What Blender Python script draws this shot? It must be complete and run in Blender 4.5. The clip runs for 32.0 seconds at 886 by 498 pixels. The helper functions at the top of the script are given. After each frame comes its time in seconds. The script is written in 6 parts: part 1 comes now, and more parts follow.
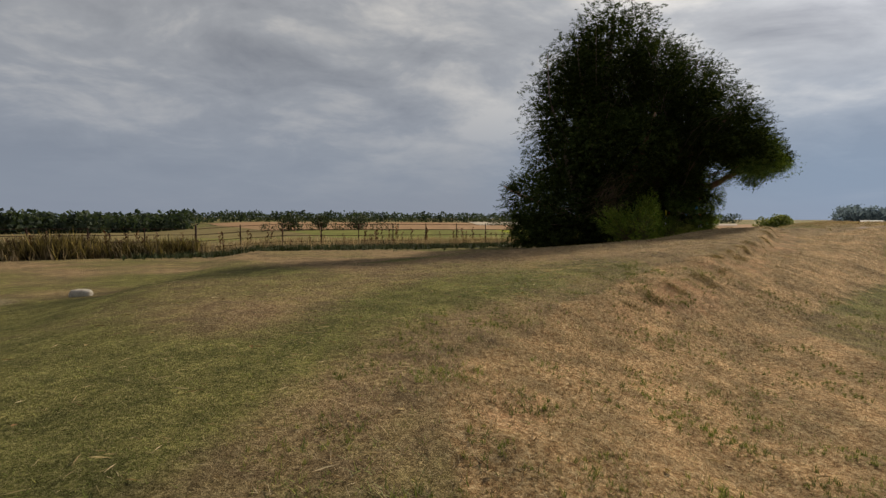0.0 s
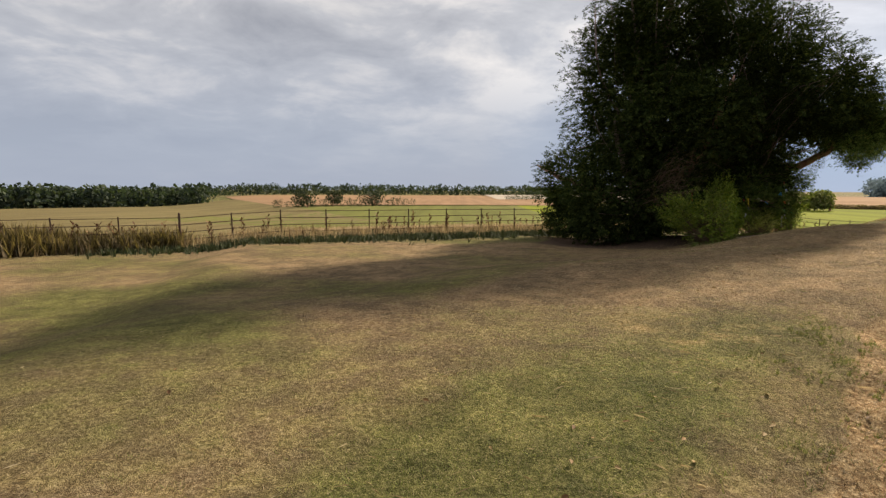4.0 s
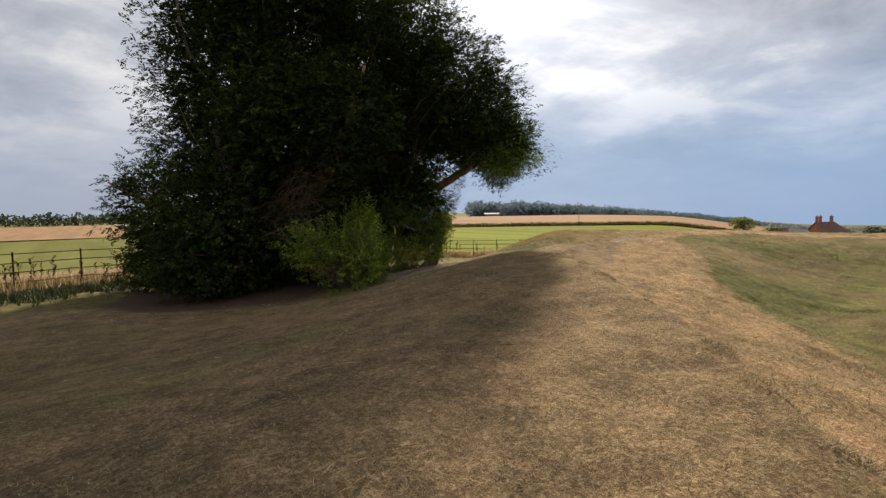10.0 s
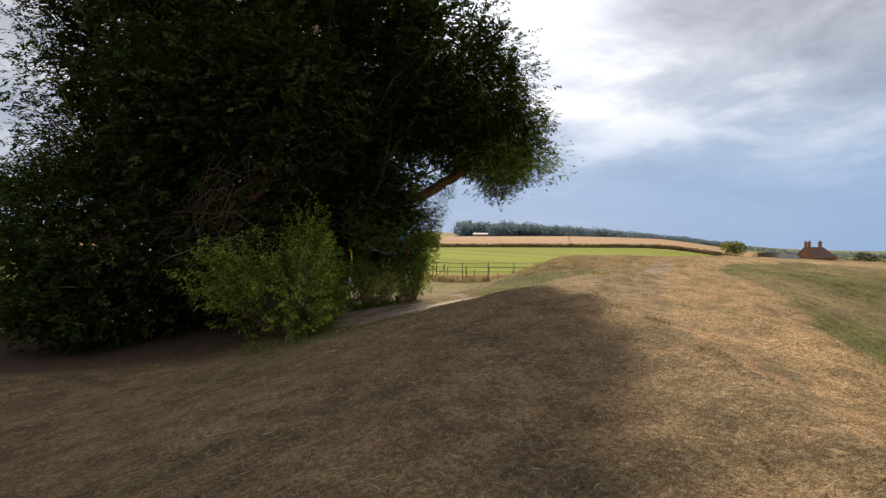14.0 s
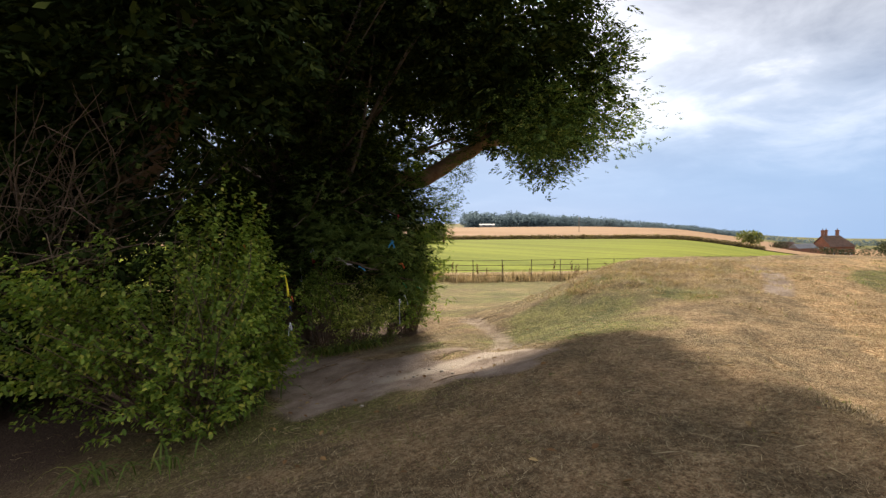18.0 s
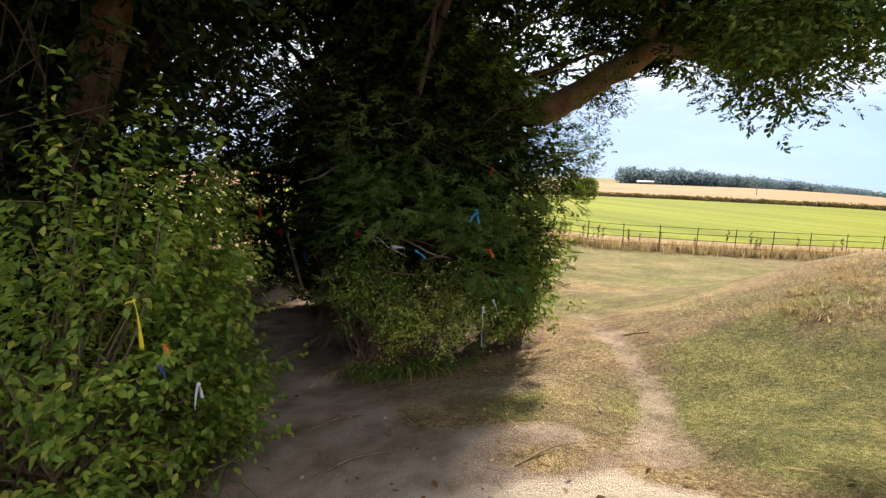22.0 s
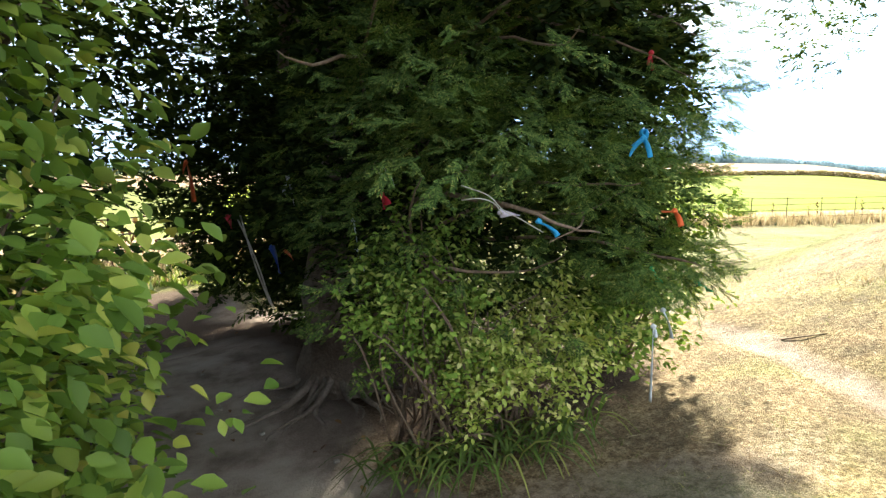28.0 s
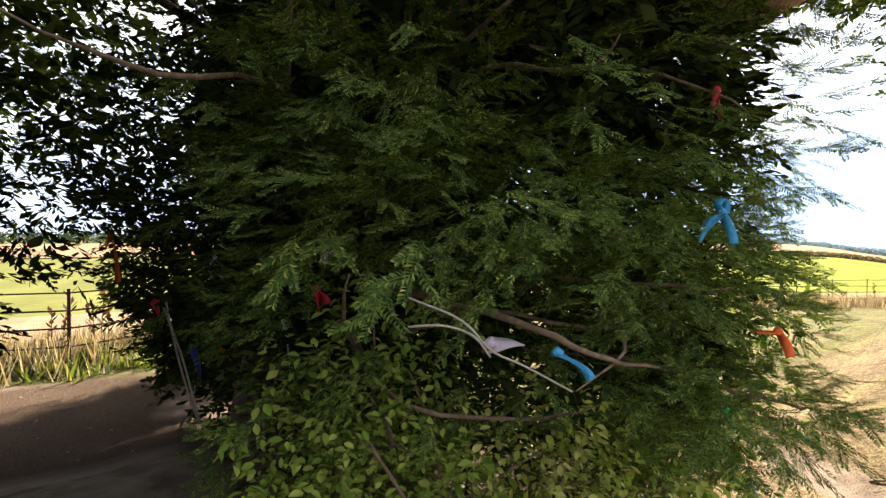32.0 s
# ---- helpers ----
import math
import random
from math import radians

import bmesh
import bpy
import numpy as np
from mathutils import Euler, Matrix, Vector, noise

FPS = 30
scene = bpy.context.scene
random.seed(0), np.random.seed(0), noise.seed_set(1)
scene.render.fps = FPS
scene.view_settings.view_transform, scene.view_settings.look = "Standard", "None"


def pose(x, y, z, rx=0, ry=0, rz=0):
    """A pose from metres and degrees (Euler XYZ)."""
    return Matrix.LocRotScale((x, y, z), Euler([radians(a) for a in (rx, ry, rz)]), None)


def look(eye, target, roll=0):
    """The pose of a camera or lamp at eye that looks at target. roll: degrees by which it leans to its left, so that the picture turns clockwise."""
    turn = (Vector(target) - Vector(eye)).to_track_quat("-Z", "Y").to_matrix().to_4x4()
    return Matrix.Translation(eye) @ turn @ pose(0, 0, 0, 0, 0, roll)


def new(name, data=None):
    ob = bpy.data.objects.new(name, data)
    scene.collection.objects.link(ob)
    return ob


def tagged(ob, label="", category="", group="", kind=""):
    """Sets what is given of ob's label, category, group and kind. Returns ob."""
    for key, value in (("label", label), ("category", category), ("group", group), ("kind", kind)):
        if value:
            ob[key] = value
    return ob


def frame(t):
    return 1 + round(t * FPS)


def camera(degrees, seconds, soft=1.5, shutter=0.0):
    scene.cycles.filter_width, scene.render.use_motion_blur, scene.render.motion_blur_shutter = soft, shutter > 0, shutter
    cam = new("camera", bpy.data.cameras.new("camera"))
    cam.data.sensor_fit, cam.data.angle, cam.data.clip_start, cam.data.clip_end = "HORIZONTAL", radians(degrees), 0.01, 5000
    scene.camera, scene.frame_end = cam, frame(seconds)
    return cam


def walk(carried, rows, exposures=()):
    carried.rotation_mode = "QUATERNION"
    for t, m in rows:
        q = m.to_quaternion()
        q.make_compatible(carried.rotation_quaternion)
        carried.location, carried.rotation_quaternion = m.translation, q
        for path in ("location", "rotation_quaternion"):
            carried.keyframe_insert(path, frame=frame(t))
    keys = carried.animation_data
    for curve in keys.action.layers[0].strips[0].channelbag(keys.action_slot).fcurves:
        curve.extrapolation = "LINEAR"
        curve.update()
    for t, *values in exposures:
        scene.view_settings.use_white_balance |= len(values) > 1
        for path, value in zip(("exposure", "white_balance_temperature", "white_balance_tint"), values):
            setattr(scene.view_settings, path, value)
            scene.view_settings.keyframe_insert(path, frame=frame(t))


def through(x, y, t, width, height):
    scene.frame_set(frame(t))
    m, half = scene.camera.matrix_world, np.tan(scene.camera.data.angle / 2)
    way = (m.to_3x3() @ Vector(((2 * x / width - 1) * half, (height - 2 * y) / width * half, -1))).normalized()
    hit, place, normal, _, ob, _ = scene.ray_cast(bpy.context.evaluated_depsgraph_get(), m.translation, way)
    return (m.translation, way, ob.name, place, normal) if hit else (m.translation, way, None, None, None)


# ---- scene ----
# The camera and its walk along the bank and into the gap between the yews.
cam = camera(79.2, 32.0, soft=1.4)
PATH = [
    (0, (-0.219, -0.215, 1.665), (-0.178, 1.781, 1.547), 0.3),
    (0.5, (-0.399, 0.449, 1.719), (-0.446, 2.442, 1.56), 0.7),
    (1, (-0.574, 0.971, 1.776), (-0.7, 2.959, 1.59), 0.9),
    (1.5, (-0.62, 1.486, 1.841), (-0.788, 3.467, 1.624), 0.7),
    (2, (-0.725, 1.976, 1.907), (-0.914, 3.955, 1.683), 0.6),
    (2.5, (-0.661, 2.389, 1.979), (-0.851, 4.367, 1.75), 0.5),
    (4.5, (-0.315, 4.129, 2.276), (-0.202, 6.114, 2.06), 0.3),
    (5, (-0.103, 4.765, 2.297), (0.185, 6.734, 2.09), 0.2),
    (5.5, (0.046, 5.426, 2.301), (0.566, 7.346, 2.098), -0.8),
    (6, (0.324, 5.891, 2.287), (1.089, 7.726, 2.066), -1.5),
    (6.5, (0.601, 6.472, 2.299), (1.469, 8.259, 2.066), -1.5),
    (7, (0.83, 6.867, 2.274), (1.775, 8.615, 2.048), -1.6),
    (7.5, (1.123, 7.375, 2.249), (2.12, 9.096, 2.043), -1.5),
    (8, (1.375, 7.76, 2.249), (2.411, 9.46, 2.057), -1.4),
    (8.5, (1.695, 8.181, 2.261), (2.769, 9.859, 2.08), -1.3),
    (9, (1.953, 8.599, 2.278), (3.048, 10.265, 2.116), -1.2),
    (9.5, (2.272, 9.01, 2.286), (3.395, 10.659, 2.134), -1.1),
    (10, (2.563, 9.477, 2.286), (3.708, 11.111, 2.15), -1.0),
    (10.5, (2.9, 9.842, 2.293), (4.057, 11.469, 2.163), -1.0),
    (11, (3.2, 10.235, 2.295), (4.359, 11.861, 2.177), -0.9),
    (11.5, (3.529, 10.546, 2.281), (4.697, 12.167, 2.178), -0.9),
    (12, (3.794, 10.908, 2.283), (4.968, 12.525, 2.192), -0.7),
    (12.5, (4.072, 11.222, 2.281), (5.251, 12.835, 2.202), -0.5),
    (13, (4.365, 11.636, 2.269), (5.549, 13.246, 2.203), -0.4),
    (13.5, (4.647, 12.008, 2.253), (5.833, 13.617, 2.189), -0.2),
    (14, (4.918, 12.548, 2.263), (6.101, 14.159, 2.199), -0.1),
    (14.5, (5.19, 13.013, 2.259), (6.358, 14.636, 2.2), -0.1),
    (16.5, (6.421, 14.873, 2.365), (7.578, 16.503, 2.281), -0.5),
    (17, (6.727, 15.205, 2.365), (7.887, 16.832, 2.277), -0.5),
    (17.5, (7.007, 15.587, 2.387), (8.17, 17.212, 2.296), -0.5),
    (18, (7.262, 15.898, 2.409), (8.425, 17.522, 2.312), -0.6),
    (18.5, (7.567, 16.202, 2.469), (8.753, 17.809, 2.361), -0.8),
    (19, (7.818, 16.507, 2.471), (9.019, 18.103, 2.366), -0.8),
    (19.5, (8.124, 16.711, 2.472), (9.355, 18.283, 2.352), -0.9),
    (20, (8.408, 16.944, 2.501), (9.659, 18.496, 2.348), -0.8),
    (20.5, (8.664, 17.188, 2.512), (9.901, 18.748, 2.323), -0.2),
    (21, (8.931, 17.507, 2.52), (10.05, 19.15, 2.296), 0.7),
    (21.5, (9.079, 17.898, 2.51), (10.009, 19.651, 2.264), 1.5),
    (22, (9.194, 18.201, 2.478), (9.873, 20.061, 2.193), 2.0),
    (22.5, (9.309, 18.412, 2.466), (9.727, 20.34, 2.137), 2.4),
    (23, (9.321, 18.586, 2.452), (9.593, 20.532, 2.079), 3.1),
    (23.5, (9.29, 18.824, 2.45), (9.496, 20.773, 2.051), 3.2),
    (24, (9.31, 19.085, 2.438), (9.503, 21.035, 2.04), 3.0),
    (24.5, (9.228, 19.304, 2.389), (9.438, 21.261, 2.033), 2.6),
    (26.5, (9.173, 20.139, 2.167), (9.711, 22.045, 1.892), -0.0),
    (27, (9.256, 20.256, 2.134), (9.865, 22.141, 1.855), -0.2),
    (27.5, (9.213, 20.461, 2.06), (9.927, 22.304, 1.757), -0.6),
    (28, (9.276, 20.592, 2.069), (10.124, 22.375, 1.752), -1.1),
    (28.5, (9.518, 20.702, 2.07), (10.433, 22.452, 1.752), -1.7),
    (29, (9.657, 20.806, 2.074), (10.629, 22.533, 1.801), -1.8),
    (29.5, (9.669, 20.932, 2.067), (10.71, 22.627, 1.852), -1.6),
    (30, (9.791, 21.047, 2.076), (10.87, 22.724, 1.917), -1.5),
    (30.5, (9.894, 21.157, 2.086), (10.989, 22.827, 1.988), -1.2),
    (31, (9.849, 21.204, 2.108), (10.923, 22.89, 2.038), -0.8),
    (31.5, (9.787, 21.262, 2.111), (10.788, 22.993, 2.057), -0.4),
    (32, (9.737, 21.3, 2.093), (10.597, 23.105, 2.047), -0.0),
]
walk(cam, [(t, look(eye, target, roll)) for t, eye, target, roll in PATH],
     exposures=((0.0, 0.2, 6750, 8.0), (1.0, 0.82, 7000, 11.0), (2.5, 0.97, 7000, 11.0), (5.0, 0.82, 6800, 10.0), (7.0, 0.78, 6750, 10.0), (9.0, 0.78, 6700, 10.0), (12.0, 0.9, 6550, 10.0), (14.5, 0.92, 6550, 10.0), (17.0, 1.22, 6500, 10.0), (20.5, 1.32, 6450, 10.0), (22.0, 1.75, 6450, 8.0), (23.0, 2.6, 6550, 6.0), (24.5, 3.3, 6100, 2.0), (28.0, 3.05, 5750, -2.0), (29.0, 2.25, 6050, 1.0), (30.0, 1.95, 6400, 6.0), (31.0, 2.05, 6450, 7.0), (32.0, 2.5, 6550, 8.0)))

# ---------------------------------------------------------------- light
SUN_BEARING, SUN_HEIGHT = 41.0, 27.0          # degrees clockwise from +y, above the horizon
SUN_DIR = Vector((math.sin(radians(SUN_BEARING)) * math.cos(radians(SUN_HEIGHT)),
                  math.cos(radians(SUN_BEARING)) * math.cos(radians(SUN_HEIGHT)), math.sin(radians(SUN_HEIGHT))))


def link(tree, a, out, b, inp):
    tree.links.new(a.outputs[out], b.inputs[inp])


def make_world():
    w = bpy.data.worlds.new("sky")
    scene.world = w
    w.use_nodes = True
    t = w.node_tree
    t.nodes.clear()
    N = t.nodes.new
    out, bg = N("ShaderNodeOutputWorld"), N("ShaderNodeBackground")
    sky = N("ShaderNodeTexSky")
    sky.sky_type, sky.sun_disc = "NISHITA", False
    sky.sun_elevation, sky.sun_rotation = radians(SUN_HEIGHT), radians(SUN_BEARING)
    skyd = N("ShaderNodeMixRGB"); skyd.blend_type = "MULTIPLY"; skyd.inputs[0].default_value = 1
    skyd.inputs[2].default_value = (0.03, 0.03, 0.032, 1)
    link(t, sky, 0, skyd, 1)
    co = N("ShaderNodeTexCoord")
    sep = N("ShaderNodeSeparateXYZ"); link(t, co, "Generated", sep, 0)
    # a flat cloud deck seen in perspective
    zc = N("ShaderNodeMath"); zc.operation = "MAXIMUM"; zc.inputs[1].default_value = 0.0; link(t, sep, 2, zc, 0)
    za = N("ShaderNodeMath"); za.operation = "ADD"; za.inputs[1].default_value = 0.2; link(t, zc, 0, za, 0)
    dx = N("ShaderNodeMath"); dx.operation = "DIVIDE"; link(t, sep, 0, dx, 0); link(t, za, 0, dx, 1)
    dy = N("ShaderNodeMath"); dy.operation = "DIVIDE"; link(t, sep, 1, dy, 0); link(t, za, 0, dy, 1)
    pos = N("ShaderNodeCombineXYZ"); link(t, dx, 0, pos, 0); link(t, dy, 0, pos, 1)
    n1 = N("ShaderNodeTexNoise"); n1.inputs["Scale"].default_value = 0.5; n1.inputs["Detail"].default_value = 7
    n1.inputs["Roughness"].default_value = 0.56; n1.inputs["Distortion"].default_value = 0.25; link(t, pos, 0, n1, "Vector")
    n2 = N("ShaderNodeTexNoise"); n2.inputs["Scale"].default_value = 2.1; n2.inputs["Detail"].default_value = 6
    n2.inputs["Roughness"].default_value = 0.6; n2.inputs["Distortion"].default_value = 0.4; link(t, pos, 0, n2, "Vector")
    mixn = N("ShaderNodeMath"); mixn.operation = "MULTIPLY_ADD"; mixn.inputs[1].default_value = 0.42
    link(t, n2, 0, mixn, 0); link(t, n1, 0, mixn, 2)
    ramp = N("ShaderNodeValToRGB")
    cr = ramp.color_ramp
    cr.elements[0].position, cr.elements[0].color = 0.57, (0.255, 0.272, 0.32, 1)
    cr.elements[1].position, cr.elements[1].color = 0.82, (0.80, 0.775, 0.76, 1)
    e = cr.elements.new(0.70); e.color = (0.43, 0.448, 0.495, 1)
    link(t, mixn, 0, ramp, 0)
    # brighter deck round the hidden sun
    dot = N("ShaderNodeVectorMath"); dot.operation = "DOT_PRODUCT"; dot.inputs[1].default_value = SUN_DIR; link(t, co, "Generated", dot, 0)
    dm = N("ShaderNodeMath"); dm.operation = "MAXIMUM"; dm.inputs[1].default_value = 0; link(t, dot, "Value", dm, 0)
    pw = N("ShaderNodeMath"); pw.operation = "POWER"; pw.inputs[1].default_value = 12; link(t, dm, 0, pw, 0)
    pw2 = N("ShaderNodeMath"); pw2.operation = "POWER"; pw2.inputs[1].default_value = 150; link(t, dm, 0, pw2, 0)
    g = N("ShaderNodeMath"); g.operation = "MULTIPLY_ADD"; g.inputs[1].default_value = 0.6; g.inputs[2].default_value = 0.82; link(t, pw, 0, g, 0)
    g2 = N("ShaderNodeMath"); g2.operation = "MULTIPLY_ADD"; g2.inputs[1].default_value = 3.2; link(t, pw2, 0, g2, 0); link(t, g, 0, g2, 2)
    # an overcast sky grows brighter towards the zenith
    zen = N("ShaderNodeMapRange"); zen.inputs["From Min"].default_value = 0.42; zen.inputs["To Min"].default_value = 1.0; zen.inputs["To Max"].default_value = 1.05
    link(t, sep, 2, zen, 0)
    gz = N("ShaderNodeMath"); gz.operation = "MULTIPLY"; link(t, g2, 0, gz, 0); link(t, zen, 0, gz, 1)
    cl = N("ShaderNodeVectorMath"); cl.operation = "SCALE"; link(t, ramp, 0, cl, 0); link(t, gz, 0, cl, "Scale")
    # bluish low band of far rain cloud
    hz = N("ShaderNodeMapRange"); hz.inputs["From Min"].default_value = 0.0; hz.inputs["From Max"].default_value = 0.34; hz.interpolation_type = "SMOOTHSTEP"
    hz.inputs["To Min"].default_value = 0.97; hz.inputs["To Max"].default_value = 0.0; link(t, sep, 2, hz, 0)
    band = N("ShaderNodeMixRGB"); link(t, hz, 0, band, 0); link(t, cl, 0, band, 1); low = N("ShaderNodeMapRange"); low.inputs["From Min"].default_value = 0.05; low.inputs["From Max"].default_value = 0.6; link(t, sep, 0, low, 0)
    tint = N("ShaderNodeMixRGB"); link(t, low, 0, tint, 0); tint.inputs[1].default_value = (0.245, 0.287, 0.375, 1); tint.inputs[2].default_value = (0.19, 0.29, 0.455, 1)
    link(t, tint, 0, band, 2)
    cover = N("ShaderNodeMixRGB"); cover.inputs[0].default_value = 0.9
    link(t, skyd, 0, cover, 1); link(t, band, 0, cover, 2)
    link(t, cover, 0, bg, 0); bg.inputs[1].default_value = 0.88
    link(t, bg, 0, out, 0)


make_world()
sun = new("sun", bpy.data.lights.new("sun", "SUN"))
sun.data.energy, sun.data.angle, sun.data.color = 5.4, radians(2.5), (1.0, 0.875, 0.69)
sun.matrix_world = look((0, 0, 60), Vector((0, 0, 60)) - SUN_DIR)

# ---------------------------------------------------------------- materials


def material(name, rough=0.8, metal=0.0, gloss=0.3):
    m = bpy.data.materials.new(name)
    m.use_nodes = True
    b = m.node_tree.nodes["Principled BSDF"]
    b.inputs["Roughness"].default_value, b.inputs["Metallic"].default_value = rough, metal
    b.inputs["Specular IOR Level"].default_value = gloss
    return m, m.node_tree, b


def ramp_node(t, *stops):
    r = t.nodes.new("ShaderNodeValToRGB")
    el = r.color_ramp.elements
    el[0].position, el[0].color = stops[0][0], (*stops[0][1], 1)
    el[1].position, el[1].color = stops[-1][0], (*stops[-1][1], 1)
    for p, c in stops[1:-1]:
        el.new(p).color = (*c, 1)
    return r


def noise_node(t, scale, detail=6, rough=0.6, coords=None, distortion=0.0):
    n = t.nodes.new("ShaderNodeTexNoise")
    n.inputs["Scale"].default_value, n.inputs["Detail"].default_value = scale, detail
    n.inputs["Roughness"].default_value, n.inputs["Distortion"].default_value = rough, distortion
    if coords is None:
        coords = t.nodes.new("ShaderNodeTexCoord")
        link(t, coords, "Object", n, "Vector")
    else:
        t.links.new(coords, n.inputs["Vector"])
    return n


def mixc(t, fac, a, b, mode="MIX"):
    """Mix two colours; each is a socket or a colour."""
    m = t.nodes.new("ShaderNodeMixRGB")
    m.blend_type = mode
    for i, v in ((0, fac), (1, a), (2, b)):
        if isinstance(v, (int, float)):
            m.inputs[i].default_value = v
        elif isinstance(v, tuple):
            m.inputs[i].default_value = (*v, 1)
        else:
            t.links.new(v, m.inputs[i])
    return m.outputs[0]


def bump(t, b, height, strength=0.5, dist=0.02):
    n = t.nodes.new("ShaderNodeBump")
    n.inputs["Strength"].default_value, n.inputs["Distance"].default_value = strength, dist
    t.links.new(height, n.inputs["Height"])
    link(t, n, 0, b, "Normal")


def noisy(name, dark, light, scale=8.0, rough=0.85, fine=60.0, strength=0.5, dist=0.01, metal=0.0, stain=None):
    """A surface with grain and larger stains."""
    m, t, b = material(name, rough, metal)
    n1, n2 = noise_node(t, scale), noise_node(t, fine, 4)
    r = ramp_node(t, (0.32, dark), (0.7, light))
    link(t, n1, 0, r, 0)
    r2 = ramp_node(t, (0.3, (0.72, 0.72, 0.72)), (0.7, (1.15, 1.15, 1.15)))
    link(t, n2, 0, r2, 0)
    c = mixc(t, 1.0, r.outputs[0], r2.outputs[0], "MULTIPLY")
    if stain:
        n3 = noise_node(t, scale * 0.3, 5)
        rr = ramp_node(t, (0.5, (0, 0, 0)), (0.66, (1, 1, 1)))
        link(t, n3, 0, rr, 0)
        c = mixc(t, rr.outputs[0], c, stain)
    t.links.new(c, b.inputs["Base Color"])
    bump(t, b, n2.outputs[0], strength, dist)
    return m


def leafy(name, *stops, through=0.35, rough=0.45, glow=(1.5, 1.6, 0.7), gloss=0.16):
    """Leaves: colour by the single leaf, some light let through."""
    m, t, b = material(name, rough, gloss=gloss)
    geo = t.nodes.new("ShaderNodeNewGeometry")
    r = ramp_node(t, *stops)
    link(t, geo, "Random Per Island", r, 0)
    n = noise_node(t, 1.3, 3)
    rr = ramp_node(t, (0.35, (0.7, 0.7, 0.7)), (0.65, (1.2, 1.2, 1.2)))
    link(t, n, 0, rr, 0)
    c = mixc(t, 1.0, r.outputs[0], rr.outputs[0], "MULTIPLY")
    t.links.new(c, b.inputs["Base Color"])
    tr = t.nodes.new("ShaderNodeBsdfTranslucent")
    t.links.new(mixc(t, 1.0, c, glow, "MULTIPLY"), tr.inputs[0])
    mx = t.nodes.new("ShaderNodeMixShader")
    mx.inputs[0].default_value = through
    link(t, b, 0, mx, 1); link(t, tr, 0, mx, 2)
    link(t, mx, 0, t.nodes["Material Output"], 0)
    return m


def attribute(t, name):
    a = t.nodes.new("ShaderNodeAttribute")
    a.attribute_name = name
    return a.outputs["Fac"]


def make_turf():
    """Mown summer turf: straw, green, scuffed earth and bare chalky soil, by what grows where in the plan."""
    m, t, b = material("turf", 1.0, gloss=0.03)
    co = t.nodes.new("ShaderNodeTexCoord").outputs["Object"]
    big, mid = noise_node(t, 0.9, 6, 0.6, co), noise_node(t, 3.2, 6, 0.6, co)
    fine, grit = noise_node(t, 24, 7, 0.68, co), noise_node(t, 120, 3, 0.7, co)
    tuft = noise_node(t, 75, 5, 0.65, co, 0.4)
    straw = ramp_node(t, (0.36, (0.168, 0.108, 0.064)), (0.5, (0.272, 0.187, 0.113)), (0.64, (0.43, 0.322, 0.205)))
    link(t, fine, 0, straw, 0)
    green = ramp_node(t, (0.36, (0.075, 0.083, 0.024)), (0.5, (0.145, 0.145, 0.05)), (0.64, (0.25, 0.232, 0.092)))
    link(t, fine, 0, green, 0)
    add = t.nodes.new("ShaderNodeMath"); add.operation = "MULTIPLY_ADD"; add.inputs[1].default_value = 0.55
    link(t, mid, 0, add, 0); t.links.new(attribute(t, "green"), add.inputs[2])
    gr = ramp_node(t, (0.40, (0, 0, 0)), (0.72, (1, 1, 1)))
    link(t, add, 0, gr, 0)
    c = mixc(t, gr.outputs[0], straw.outputs[0], green.outputs[0])
    dry = ramp_node(t, (0.38, (0.185, 0.105, 0.053)), (0.5, (0.39, 0.253, 0.138)), (0.62, (0.57, 0.42, 0.26)))
    link(t, fine, 0, dry, 0)
    addd = t.nodes.new("ShaderNodeMath"); addd.operation = "MULTIPLY_ADD"; addd.inputs[1].default_value = 0.6
    link(t, mid, 0, addd, 0); t.links.new(attribute(t, "dry"), addd.inputs[2])
    dr = ramp_node(t, (0.66, (0, 0, 0)), (0.90, (1, 1, 1)))
    link(t, addd, 0, dr, 0)
    c = mixc(t, dr.outputs[0], c, dry.outputs[0])
    # eroded orange clay along the lip
    clay = ramp_node(t, (0.36, (0.25, 0.14, 0.078)), (0.5, (0.42, 0.255, 0.15)), (0.66, (0.58, 0.40, 0.255)))
    link(t, fine, 0, clay, 0)
    addc = t.nodes.new("ShaderNodeMath"); addc.operation = "MULTIPLY_ADD"; addc.inputs[1].default_value = 0.8
    link(t, mid, 0, addc, 0); t.links.new(attribute(t, "clay"), addc.inputs[2])
    rc = ramp_node(t, (0.72, (0, 0, 0)), (1.12, (1, 1, 1)))
    link(t, addc, 0, rc, 0)
    c = mixc(t, rc.outputs[0], c, clay.outputs[0])
    # matted straws; the shade in hollows between the tufts is painted dark
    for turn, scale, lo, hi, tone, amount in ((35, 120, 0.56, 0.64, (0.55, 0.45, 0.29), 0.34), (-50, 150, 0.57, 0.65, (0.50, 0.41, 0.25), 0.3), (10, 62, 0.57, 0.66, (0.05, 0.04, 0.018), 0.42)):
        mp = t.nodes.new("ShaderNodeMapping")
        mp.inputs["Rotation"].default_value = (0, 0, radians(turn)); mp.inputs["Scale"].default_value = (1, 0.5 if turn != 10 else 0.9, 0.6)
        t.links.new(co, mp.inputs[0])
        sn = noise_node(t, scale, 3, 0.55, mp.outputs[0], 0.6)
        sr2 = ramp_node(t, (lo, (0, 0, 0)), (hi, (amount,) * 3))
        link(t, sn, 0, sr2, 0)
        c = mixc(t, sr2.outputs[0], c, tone)
